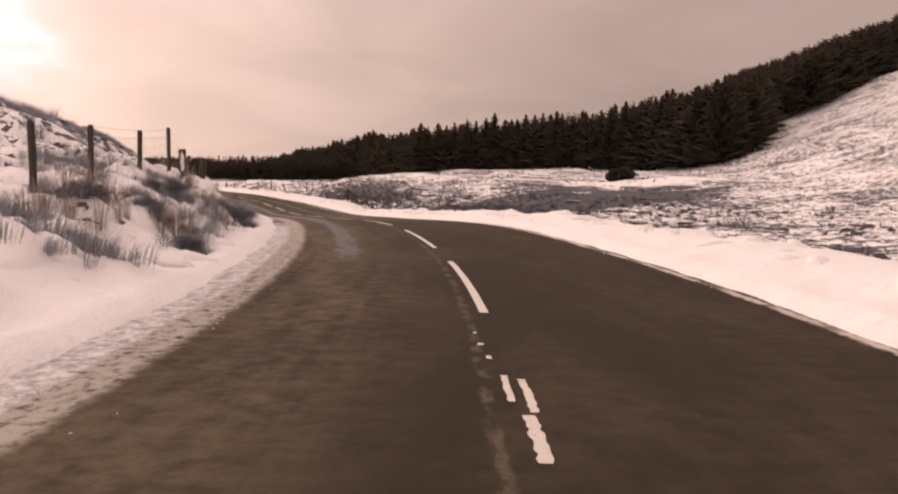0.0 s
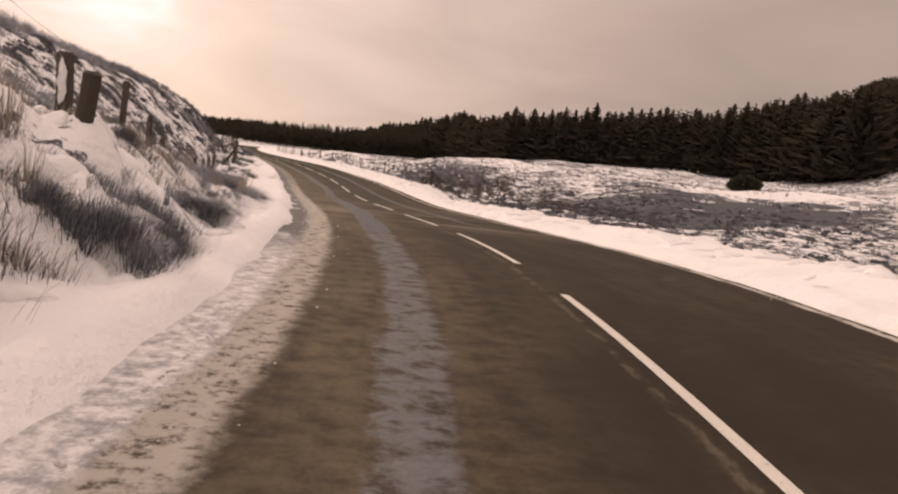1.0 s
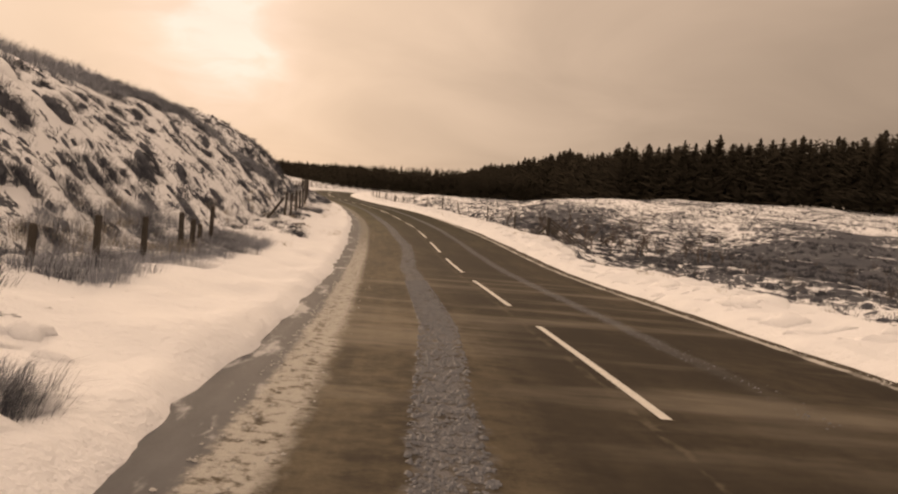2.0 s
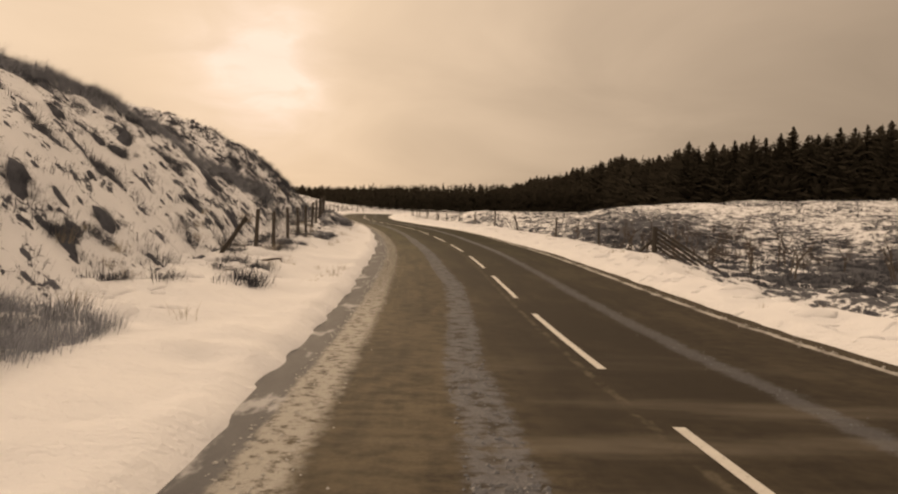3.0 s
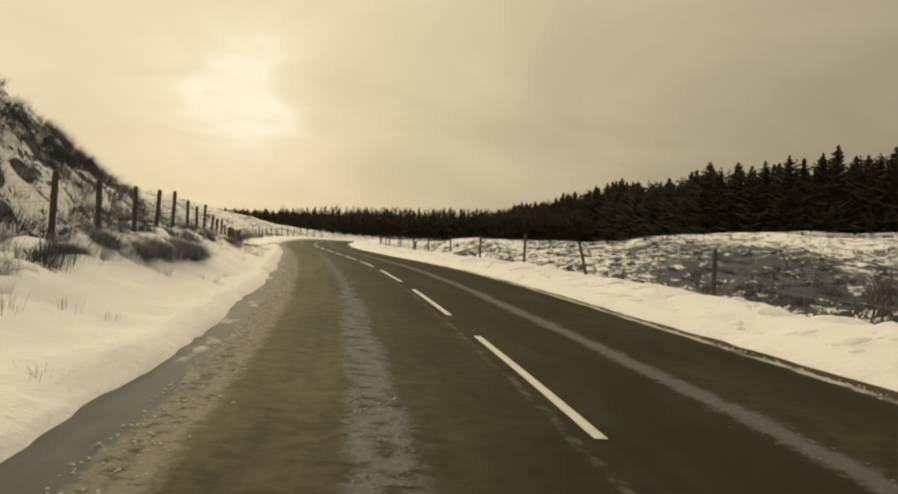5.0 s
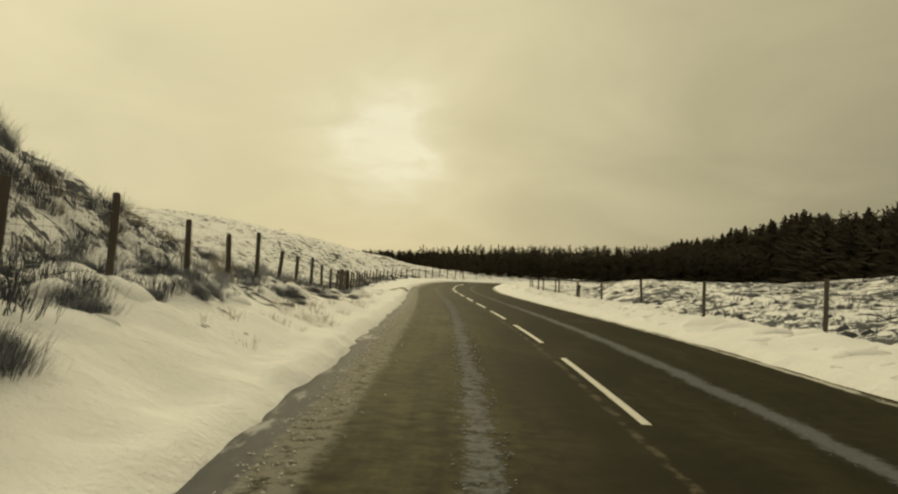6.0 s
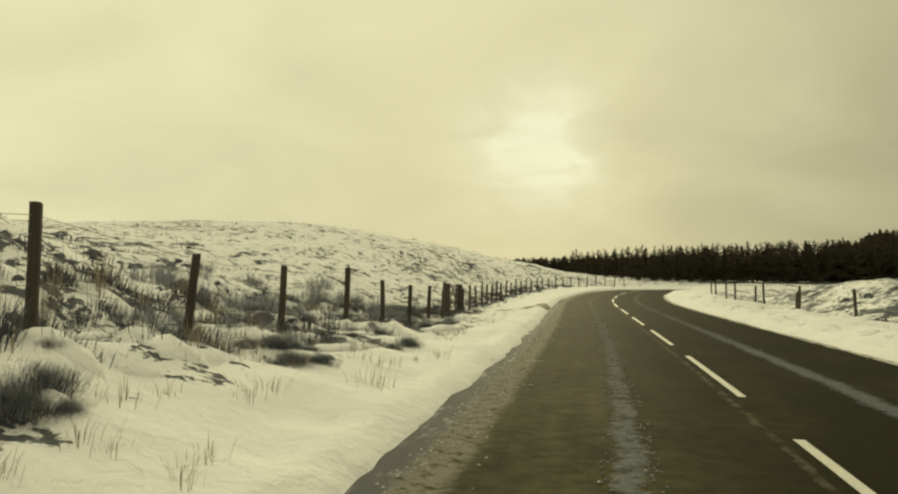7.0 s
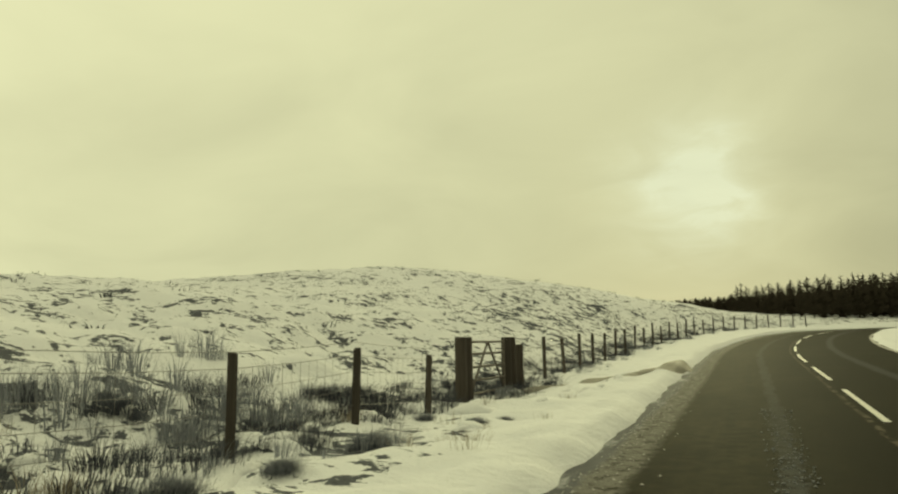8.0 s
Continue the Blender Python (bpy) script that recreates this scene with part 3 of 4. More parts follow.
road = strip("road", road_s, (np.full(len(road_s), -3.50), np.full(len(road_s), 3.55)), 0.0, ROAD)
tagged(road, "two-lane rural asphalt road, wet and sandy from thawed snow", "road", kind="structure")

PITCH, MARK = 6.693, 4.496
def marking(a, b, ul, ur, label=""):
    ss = np.linspace(a, b, 13)
    mk = strip("road_marking", ss, (ul, ur), 0.005, PAINT)
    mk.parent = road
    if label:
        tagged(mk, label)


for i in range(-3, 34):
    if i != -1:
        marking(i * PITCH, i * PITCH + MARK, np.full(13, -0.043), np.full(13, 0.043))
# one mark is worn away to a few flakes of paint
flake = np.random.default_rng(3)
for a, b, c, w in ((-5.9, -4.3, 0.0, 0.05), (-3.9, -3.2, 0.03, 0.045), (-3.15, -2.45, 0.065, 0.032), (-2.95, -2.36, -0.04, 0.028), (-1.9, -1.8, -0.10, 0.025), (-1.45, -1.38, -0.13, 0.03), (-1.0, -0.94, -0.15, 0.02)):
    marking(a, b, c - w * flake.uniform(0.5, 1.0, 13), c + w * flake.uniform(0.5, 1.0, 13), "flake of worn white paint")


TRACK_S = (-45, 9, 16, 20, 24, 34, 38, 42, 46, 58, 75, 87, 262)
TRACK_U = (-1.5, -1.55, -1.6, -1.5, -1.3, -1.28, -1.12, -1.05, -1.2, -1.38, -1.32, -1.16, -1.15)
_us = np.linspace(-3.50, 3.55, 9)
_tr = (_us[None] - np.interp(road_s, TRACK_S, TRACK_U)[:, None]).ravel()
_at = road.data.attributes.new("track", "FLOAT", "POINT")
_at.data.foreach_set("value", _tr)


def crumbs(name, seed, n, spots, size, material, label):
    """Small lumps of frozen slush lying on the road."""
    g = np.random.default_rng(seed)
    s, u = spots(g, n)
    x, y = place(s, u)
    r = size * g.uniform(0.4, 1.0, n) ** 2 + 0.004
    box = np.array([[1, 0, 0.1], [0.3, 0.9, 0.0], [-0.8, 0.5, 0.1], [-0.7, -0.6, 0.0], [0.4, -0.9, 0.1], [0.1, 0.1, 0.75]])
    tri = np.array([[0, 1, 5], [1, 2, 5], [2, 3, 5], [3, 4, 5], [4, 0, 5]])
    a = g.uniform(0, 6.28, n)
    P = box[None] * g.uniform(0.7, 1.3, (n, 6, 3)) * r[:, None, None]
    X = P[..., 0] * np.cos(a)[:, None] - P[..., 1] * np.sin(a)[:, None] + x[:, None]
    Y = P[..., 0] * np.sin(a)[:, None] + P[..., 1] * np.cos(a)[:, None] + y[:, None]
    Z = P[..., 2] + road_level(s)[:, None] + 0.001
    V = np.stack([X, Y, Z], -1).reshape(-1, 3)
    F = (tri[None] + 6 * np.arange(n)[:, None, None]).reshape(-1, 3)
    tagged(mesh_object(name, V, F, material), label, "slush", kind="stuff")


def beside_track(low, high, spread):
    def spots(g, n):
        s = g.uniform(low, high, n)
        return s, np.interp(s, TRACK_S, TRACK_U) + g.uniform(-spread, spread, n)
    return spots


crumbs("slush_lumps", 41, 4200, beside_track(16, 30, 0.22), 0.021, SLUSH, "chunky lumps of grey slush between the wheel tracks")
crumbs("slush_lumps", 45, 3200, beside_track(30, 95, 0.20), 0.015, SLUSH, "small lumps of grey slush between the wheel tracks")
crumbs("snow_crumbs", 42, 4500, lambda g, n: (g.uniform(-8, 110, n), -2.76 + np.abs(g.normal(0, 0.20, n))), 0.013, CRUMB,
       "crumbled dirty snow scattered along the gutter")
crumbs("slush_lumps", 43, 1500, lambda g, n: (g.uniform(20, 100, n), 1.28 + g.normal(0, 0.09, n)), 0.011, SLUSH,
       "thin line of slush lumps in the far lane")
crumbs("snow_crumbs", 44, 2200, lambda g, n: (g.uniform(-8, 110, n), 3.12 - np.abs(g.normal(0, 0.10, n))), 0.018, CRUMB,
       "crumbs of snow fallen from the far verge")


# ---------- fences ----------
rnd = random.Random(5)


def ground_at(x, y):
    return float(land(np.array([x]), np.array([y]))[0])


def post_mesh(seed, r, tall):
    g = random.Random(seed)
    bm = bmesh.new()
    ring = []
    for z in (-0.35, 0.0, tall * 0.5, tall - 0.02, tall):
        k = 1.0 if z < tall else 0.8
        dx, dy = g.uniform(-0.006, 0.006), g.uniform(-0.006, 0.006)
        ring.append([bm.verts.new((dx + r * k * math.cos(a) * g.uniform(0.93, 1.05), dy + r * k * math.sin(a) * g.uniform(0.93, 1.05), z + (g.uniform(-0.012, 0.012) if z == tall else 0)))
                     for a in (2 * math.pi * j / 8 for j in range(8))])
    for a, b in zip(ring, ring[1:]):
        for j in range(8):
            bm.faces.new((a[j], a[(j + 1) % 8], b[(j + 1) % 8], b[j]))
    bm.faces.new(ring[-1])
    bm.faces.new(ring[0][::-1])
    me = bpy.data.meshes.new("post")
    bm.to_mesh(me)
    bm.free()
    me.materials.append(POST)
    return me


POSTS = [post_mesh(k, 0.045, 0.92 + 0.03 * k) for k in range(4)]
STRAINER = post_mesh(9, 0.085, 0.86)


def build_fence(label, stations, us, heavy=(), leaning=None, wires=(0.2, 0.38, 0.56, 0.74, 0.88), group="roadside fences", net=False, low=None):
    x0, y0 = place(stations[0], us[0])
    base = new("fence")
    base.location = (float(x0), float(y0), ground_at(x0, y0))
    tagged(base, label, "fence", group)
    origin = Vector(base.location)
    tops = []
    for i, (s, u) in enumerate(zip(stations, us)):
        x, y = place(s, u)
        z = ground_at(x, y)
        me = STRAINER if i in heavy else POSTS[rnd.randrange(4)]
        ob = new("post", me)
        ob.parent = base
        tilt = (rnd.gauss(0, 1.4), rnd.gauss(0, 1.4))
        if leaning and i in leaning:
            tilt = leaning[i]
        ob.matrix_basis = pose(float(x) - origin.x, float(y) - origin.y, z - 0.03 - origin.z, tilt[0], tilt[1], rnd.uniform(0, 360))
        if leaning and i in leaning:
            ob.matrix_basis = pose(float(x) - origin.x, float(y) - origin.y, z - 0.03 - origin.z) @ Matrix.Rotation(float(centre(s)[2]), 4, "Z") @ pose(0, 0, 0, tilt[0], tilt[1], 0)
        if low and i in low:
            ob.matrix_basis = Matrix.Translation((0, 0, -low[i])) @ ob.matrix_basis
        if i in heavy and s < 20:
            bm = bmesh.new()
            bmesh.ops.create_uvsphere(bm, u_segments=10, v_segments=8, radius=1.0)
            for v in bm.verts:
                v.co = Vector((v.co.x * 0.016, v.co.y * 0.045, v.co.z * 0.22)) * (1 + 0.2 * math.sin(9 * v.co.z + 5 * v.co.y))
            patch = part("blown_snow", bm, SNOW, ob, "thin snow stuck to the post's face")
            spin = ob.matrix_basis.to_euler().z
            turn = math.radians(-75) - spin
            patch.matrix_basis = pose(0.082 * math.cos(turn), 0.082 * math.sin(turn), 0.56, 0, 0, math.degrees(turn))
        tops.append(Vector((float(x), float(y), z)) - origin)
    for hgt in wires:
        line = []
        for a, b in zip(tops, tops[1:]):
            line += [a + Vector((0, 0, hgt)), (a + b) / 2 + Vector((0, 0, hgt - 0.015 - 0.03 * (wires[0] > 0.3)))]
        line.append(tops[-1] + Vector((0, 0, hgt)))
        bm = bmesh.new()
        tube(bm, line, 0.0025)
        part("wire", bm, WIRE, base)
    if net:
        bm = bmesh.new()
        for a, b in zip(tops, tops[1:]):
            if (b - a).length > 8:
                continue
            n = max(2, int((b - a).length / 0.15))
            for k in range(1, n):
                p = a.lerp(b, k / n)
                limb(bm, p + Vector((0, 0, wires[0])), p + Vector((0, 0, wires[-2])), 0.0015, 0.0015, 3)
        tagged(part("netting", bm, WIRE, base), kind="stuff")
    return base


def fence_u(ss):
    return [float(np.interp(v, FENCE_S, FENCE_U)) for v in ss]


st = [2.9, 5.0, 8.0, 10.85, 12.3, 14.9, 17.1, 19.1, 21.2]
build_fence("weathered round post and wire fence on the snowy bank", st, fence_u(st), heavy=(4,), net=True, low={4: 0.02, 5: 0.16, 6: 0.26, 7: 0.32, 8: 0.55})
st = [23.3, 24.8, 26.6, 28.7, 29.2, 30.25, 31.5]
build_fence("short run of weathered uneven posts in frosted grass below the hill", st, [-5.6, -5.45, -5.4, -5.4, -5.33, -5.43, -5.5], low={0: 0.46, 1: 0.34, 2: 0.26, 3: 0.24, 4: 0.46, 5: 0.48, 6: 0.12})
st = [43.9, 46.2, 48.6, 51.0, 53.3, 55.6, 57.9, 60.2, 62.5, 65.0, 67.2, 69.5, 72.2, 74.5, 76.7, 78.9, 81.3, 84.1, 86.5, 88.9, 91.1, 93.2]
build_fence("long weathered post and netting fence along the snowy verge", st, fence_u(st), net=True, low={18: 0.1, 19: 0.1, 20: 0.14, 21: 0.1})
st = [98.6 + 2.1 * k for k in range(26)]
build_fence("close-set post and wire fence following the bend", st, [-5.75 - 0.02 * k for k in range(26)], heavy=(0,), net=True)
st = [57.3, 63.6, 69.4, 74.6, 81.1, 87.4, 94.6, 100.5, 103.0, 106.0, 109.0, 113.0, 117.0, 122.0, 127.0]
build_fence("sparse weathered posts with slack wire at the edge of the field", st, [6.0, 5.9, 5.4, 5.2, 5.3, 5.4, 5.7, 5.8, 6.4, 5.9, 6.2, 6.0, 6.1, 6.0, 6.0], heavy=(8,), leaning={2: (0, -15)}, wires=(0.35, 0.7))


def lone_post():
    x, y = place(42.5, -5.95)
    ob = new("fence_post", POSTS[3])
    foot = Vector((float(x), float(y), ground_at(x, y) - 0.03))
    axis = Vector((0.52, 0.16, 0.83)).normalized()
    ob.matrix_basis = Matrix.Translation(foot) @ axis.to_track_quat("Z", "Y").to_matrix().to_4x4() @ Matrix.Scale(1.05, 4)
    tagged(ob, "broken fence post leaning far over in the snow", "post")


def post_stump():
    x, y = place(11.4, -4.60)
    ob = new("post_stump", post_mesh(31, 0.085, 0.42))
    ob.matrix_basis = pose(float(x), float(y), ground_at(x, y) - 0.02, 4, 7, 20)
    tagged(ob, "short rotten stump of an old fence post", "stump")


lone_post()
post_stump()


# ---------- gates ----------
def fallen_gate():
    x, y = place(52.3, 6.45)
    z = ground_at(x, y)
    base = new("field_gate")
    base.location = (float(x), float(y), z)
    tagged(base, "old wooden five-bar gate hanging slanted from its post", "gate")
    bm = bmesh.new()
    limb(bm, (0, 0, -0.3), (0, 0, 1.05), 0.10, 0.085, 8)
    part("gate_post", bm, RAIL, base)
    end = Vector((2.35, -0.75, 0.0))
    for k in range(5):
        bm = bmesh.new()
        hi = 0.96 - 0.15 * k
        a = Vector((0.08, 0, hi))
        b = Vector((end.x, end.y, hi - 1.45))
        board(bm, a, b, 0.075, 0.03)
        part("rail", bm, RAIL, base)
    for f in (0.12, 0.9):
        bm = bmesh.new()
        p = Vector((0.08, 0.03, 0)).lerp(end, f)
        board(bm, p + Vector((0, 0.03, 1.00 - 1.45 * f)), p + Vector((0, 0.03, 0.32 - 1.45 * f)), 0.07, 0.03, (0, 1, 0))
        part("stile", bm, RAIL, base)
    bm = bmesh.new()
    limb(bm, (0, 0, 0.66), (-0.75, 0.1, -0.1), 0.045, 0.05, 7)
    part("strut", bm, RAIL, base)


def steel_gate():
    x0, y0 = place(95.2, -5.75)
    x1, y1 = place(98.0, -5.75)
    z = ground_at(x0, y0)
    base = new("field_gate")
    base.location = (float(x0), float(y0), z)
    tagged(base, "dark tubular steel field gate between stout wooden posts", "gate")
    d = Vector((float(x1 - x0), float(y1 - y0), 0))
    w = d.normalized()
    for p in (Vector((0, 0, 0)), w * 0.26, d - w * 0.30, d):
        bm = bmesh.new()
        limb(bm, p + Vector((0, 0, -0.3)), p + Vector((0, 0, 1.10)), 0.105, 0.095, 8)
        part("gate_post", bm, RAIL, base)
    a, b = w * 0.42, d - w * 0.46
    for hgt in (0.16, 0.38, 0.60, 0.82, 1.02):
        bm = bmesh.new()
        limb(bm, a + Vector((0, 0, hgt)), b + Vector((0, 0, hgt)), 0.02, 0.02, 6)
        part("bar", bm, STEEL, base)
    mid = (a + b) / 2
    for p, q in ((a + Vector((0, 0, 0.12)), a + Vector((0, 0, 1.06))), (b + Vector((0, 0, 0.12)), b + Vector((0, 0, 1.06))),
                 (a + Vector((0, 0, 0.16)), mid + Vector((0, 0, 1.02))), (b + Vector((0, 0, 0.16)), mid + Vector((0, 0, 1.02)))):
        bm = bmesh.new()
        limb(bm, p, q, 0.02, 0.02, 6)
        part("brace", bm, STEEL, base)


fallen_gate()
steel_gate()


def gate_track():
    t = np.linspace(0, 1, 60)
    mid_s, mid_u = 97.2 + 7.5 * t ** 1.2, -5.3 + 2.3 * np.sin(t * math.pi / 2) ** 1.3
    half = 0.28 + 0.10 * waves(t * 9, t * 0, 1.0, 88)
    across = np.linspace(-1, 1, 7)
    S = mid_s[:, None] + across[None] * half[:, None] * 1.6
    U = mid_u[:, None] - across[None] * half[:, None] * 0.7
    X, Y = place(S, U)
    Z = np.maximum(land(X, Y), road_level(S) + 0.002) + 0.035 - 0.03 * np.abs(across[None]) ** 3
    ob = mesh_object("wheel_track", np.stack([X, Y, Z], -1).reshape(-1, 3), grid_faces(60, 7), MUD)
    tagged(ob, "thawed muddy wheel track curving from the gate to the road", "track", kind="structure")


gate_track()


# ---------- wood ----------
def spruce_crown(seed, tall, arms, twigs, wide=1.0):
    """Vertices and faces of a spruce crown: many drooping arms, each a row of hanging sprays."""
    g = random.Random(seed)
    V, F = [], []
    width = tall * g.uniform(0.165, 0.215) * wide
    lean = g.uniform(-0.012, 0.012)
    for k in range(arms):
        t = ((k + g.random()) / arms) ** 0.80
        z = tall * (0.05 + 0.95 * t)
        r = (width * (1 - t ** 1.9) ** 0.9 * (1.0 + 0.14 * math.sin(t * 47 + seed)) + 0.10 * wide) * g.uniform(0.5, 1.25)
        a = g.uniform(0, 2 * math.pi)
        ca, sa = math.cos(a), math.sin(a)
        drop = r * g.uniform(-0.55, 0.15)
        thick = (0.10 + 0.20 * (1 - t)) * g.uniform(0.7, 1.3)
        ox = lean * z
        for q in range(twigs):
            f0, f1 = q / twigs, (q + 1.3) / twigs
            w = (0.07 + 0.26 * r * (1 - 0.5 * f0)) * g.uniform(0.6, 1.2) / (1 + 0.25 * twigs) * (1.15 - 0.4 * t)
            z0, z1 = z - drop * f0, z - drop * min(f1, 1.15) + thick * 0.3
            i = len(V)
            V += [(ox + ca * r * f0 - sa * w, sa * r * f0 + ca * w, z0 - thick * 0.8), (ox + ca * r * f0 + sa * w, sa * r * f0 - ca * w, z0 - thick * g.uniform(0.4, 1.2)),
                  (ox + ca * r * f1, sa * r * f1, z1), (ox + ca * r * f0 * 0.9, sa * r * f0 * 0.9, z0 + thick * 0.7)]
            F += [(i, i + 2, i + 3), (i + 1, i + 3, i + 2), (i, i + 1, i + 2)]
    return V, F


EDGE = ((-380, 420), (-290, 380), (-215, 345), (-150, 325), (-100, 282), (-72, 292), (-45, 252), (-24, 222), (-7.5, 176), (14, 167), (34, 150), (46, 131), (57, 144))
UPHILL = ((57, 144), (66, 168), (80, 171), (94, 182), (114, 199), (140, 222))
YOUNG = ((-61, 158), (-58, 172), (-50, 189), (-40, 204), (-26, 214))
STATURE_X = (-380, -160, -125, -100, -75, -62, -50, -22, -8, 10, 28, 40, 57, 70, 110)
STATURE_K = (1.3, 1.12, 0.96, 0.92, 0.80, 0.97, 1.14, 1.38, 1.18, 1.08, 1.10, 1.34, 1.34, 1.28, 1.34)


def along_edge(points, gap):
    out = []
    for a, b in zip(points, points[1:]):
        a, b = Vector((*a, 0)), Vector((*b, 0))
        n = max(1, int((b - a).length / gap))
        out += [(a.lerp(b, k / n), (b - a).normalized()) for k in range(n)]
    return out


def stature(x):
    """The wood stands taller at its near corner than along the field and far behind."""
    return float(np.interp(x, STATURE_X, STATURE_K))


def build_wood():
    g = random.Random(21)
    masters = []
    for k in range(6):
        tall = 10.6 + 0.1 * k
        tree = new("spruce_tree")
        V, F = spruce_crown(100 + k, tall, 400, 2)
        crown = mesh_object("crown", V, F, NEEDLES, False)
        crown.parent = tree
        bm = bmesh.new()
        limb(bm, (0, 0, -0.5), (0, 0, tall * 0.95), 0.16, 0.02, 7)
        part("trunk", bm, BARK, tree)
        tagged(tree, "dark mature spruce standing at the edge of the wood", "tree", "spruces at the wood edge")
        masters.append(tree)
    count = 0
    for p, w in along_edge(EDGE, 1.55)[::-1]:
        if count > 298:
            break
        back = Vector((-w.y, w.x, 0))
        q = p + back * g.uniform(0.0, 2.5) + w * g.uniform(-0.8, 0.8)
        m = pose(q.x, q.y, ground_at(q.x, q.y) - 0.1, 0, 0, g.uniform(0, 360))
        k = g.randrange(6)
        grow = stature(q.x) * g.uniform(0.90, 1.02)
        m = m @ Matrix.Scale(grow, 4)
        if count < 6:
            masters[count].matrix_basis = m
        else:
            copy_thing(masters[k], m @ Matrix.Scale(1 / masters[k].scale.x, 4))
        count += 1
    # the mass of the wood behind its edge
    kinds = [spruce_crown(200 + k, 10.0 + 0.2 * k, 64, 2, 1.45) for k in range(5)]
    kinds = [(np.array(v), np.array(f)) for v, f in kinds]
    spots = []
    for row in range(0, 5):
        for p, w in along_edge(EDGE, 1.5 if row < 3 else 2.3):
            back = Vector((-w.y, w.x, 0))
            q = p + back * (row * 2.2 - 0.3 + g.uniform(-1, 1)) + w * g.uniform(-1, 1)
            spots.append((q.x, q.y))
    # the plantation that climbs the hill
    for row in range(22):
        for p, w in along_edge(UPHILL, 1.9 if row < 3 else 2.6):
            q = p + Vector((0.25, 1.0, 0)) * (row * 2.7 + g.uniform(-1, 1)) + w * g.uniform(-1, 1)
            spots.append((q.x, q.y))
    # younger trees close behind the bend
    old = len(spots)
    for row in range(5):
        for p, w in along_edge(YOUNG, 1.3):
            back = Vector((-w.y, w.x, 0))
            q = p + back * (row * 2.0 + g.uniform(-0.7, 0.7)) + w * g.uniform(-0.6, 0.6)
            spots.append((q.x, q.y))
    xs, ys = np.array([p[0] for p in spots]), np.array([p[1] for p in spots])
    zs = land(xs, ys, False)
    VV, FF, n = [], [], 0
    for i, (x, y, z) in enumerate(zip(xs, ys, zs)):
        v, f = kinds[g.randrange(5)]
        a, k = g.uniform(0, 6.28), g.uniform(0.90, 1.0) * (stature(x) if i < old else float(np.interp(y, (158, 172, 190, 205, 214), (0.26, 0.44, 0.55, 0.68, 0.80))))
        c, s = math.cos(a) * k, math.sin(a) * k
        VV.append(np.stack([v[:, 0] * c - v[:, 1] * s + x, v[:, 0] * s + v[:, 1] * c + y, v[:, 2] * k + z], -1))
        FF.append(f + n)
        n += len(v)
    ob = mesh_object("forest", np.concatenate(VV), np.concatenate(FF), NEEDLES, False)
    tagged(ob, "dense dark spruce plantation covering the far slope", "forest", kind="stuff")


build_wood()


# ---------- grass, heather, shrubs ----------
def blades(spots, seed, count, tall, spread, width, comb=0.0):
    """Tufts of bent blades at the spots (x, y, z, size)."""
    g = np.random.default_rng(seed)
    P = np.repeat(np.asarray(spots, float), count, 0)
    n = len(P)
    a, lean = g.uniform(0, 2 * np.pi, n), g.uniform(0.15, 1.0, n) ** 0.8 * spread
    if comb:
        down = centre(chart(P[:, 0], P[:, 1])[0])[2]
        a = np.arctan2(np.sin(a) + comb * np.sin(down), np.cos(a) + comb * np.cos(down))
    size = P[:, 3] * g.uniform(0.55, 1.15, n)
    h = tall * size
    r0 = g.uniform(0, 0.5, n) * spread * size * 0.5
    bx, by = P[:, 0] + np.cos(a) * r0, P[:, 1] + np.sin(a) * r0
    dx, dy = np.cos(a), np.sin(a)
    w = width * P[:, 3] * g.uniform(0.6, 1.3, n)
    px, py = -dy * w, dx * w
    z0 = P[:, 2] - 0.03
    mx, my, mz = bx + dx * lean * h * 0.35, by + dy * lean * h * 0.35, z0 + h * 0.65
    tx, ty = bx + dx * lean * h, by + dy * lean * h
    tz = z0 + h * np.where(lean > 0.75, 0.72, 1.0)
    V = np.stack([np.stack([bx - px, by - py, z0], -1), np.stack([bx + px, by + py, z0], -1), np.stack([mx + px * 0.8, my + py * 0.8, mz], -1),
                  np.stack([mx - px * 0.8, my - py * 0.8, mz], -1), np.stack([tx, ty, tz], -1)], 1).reshape(-1, 3)
    i = np.arange(n)[:, None] * 5
    F = [tuple(f) for f in np.concatenate([i + np.array([[0, 1, 2]]), i + np.array([[0, 2, 3]]), i + np.array([[3, 2, 4]])], 1).reshape(-1, 3).tolist()]
    return V, F


def scatter(seed, n, s_range, u_range, keep):
    g = np.random.default_rng(seed)
    s, u = g.uniform(*s_range, n), g.uniform(*u_range, n)
    x, y = place(s, u)
    ok = keep(s, u, x, y, g.uniform(0, 1, n))
    x, y = x[ok], y[ok]
    return np.stack([x, y, land(x, y), g.uniform(0.6, 1.3, len(x))], -1)


def clump(x, y, seed):
    return 0.5 + 0.5 * (0.6 * waves(x, y, 2.2, seed) + 0.4 * waves(x, y, 0.9, seed + 1))


def stuff(name, V, F, material, label, category):
    tagged(mesh_object(name, V, F, material, False), label, category, kind="stuff")


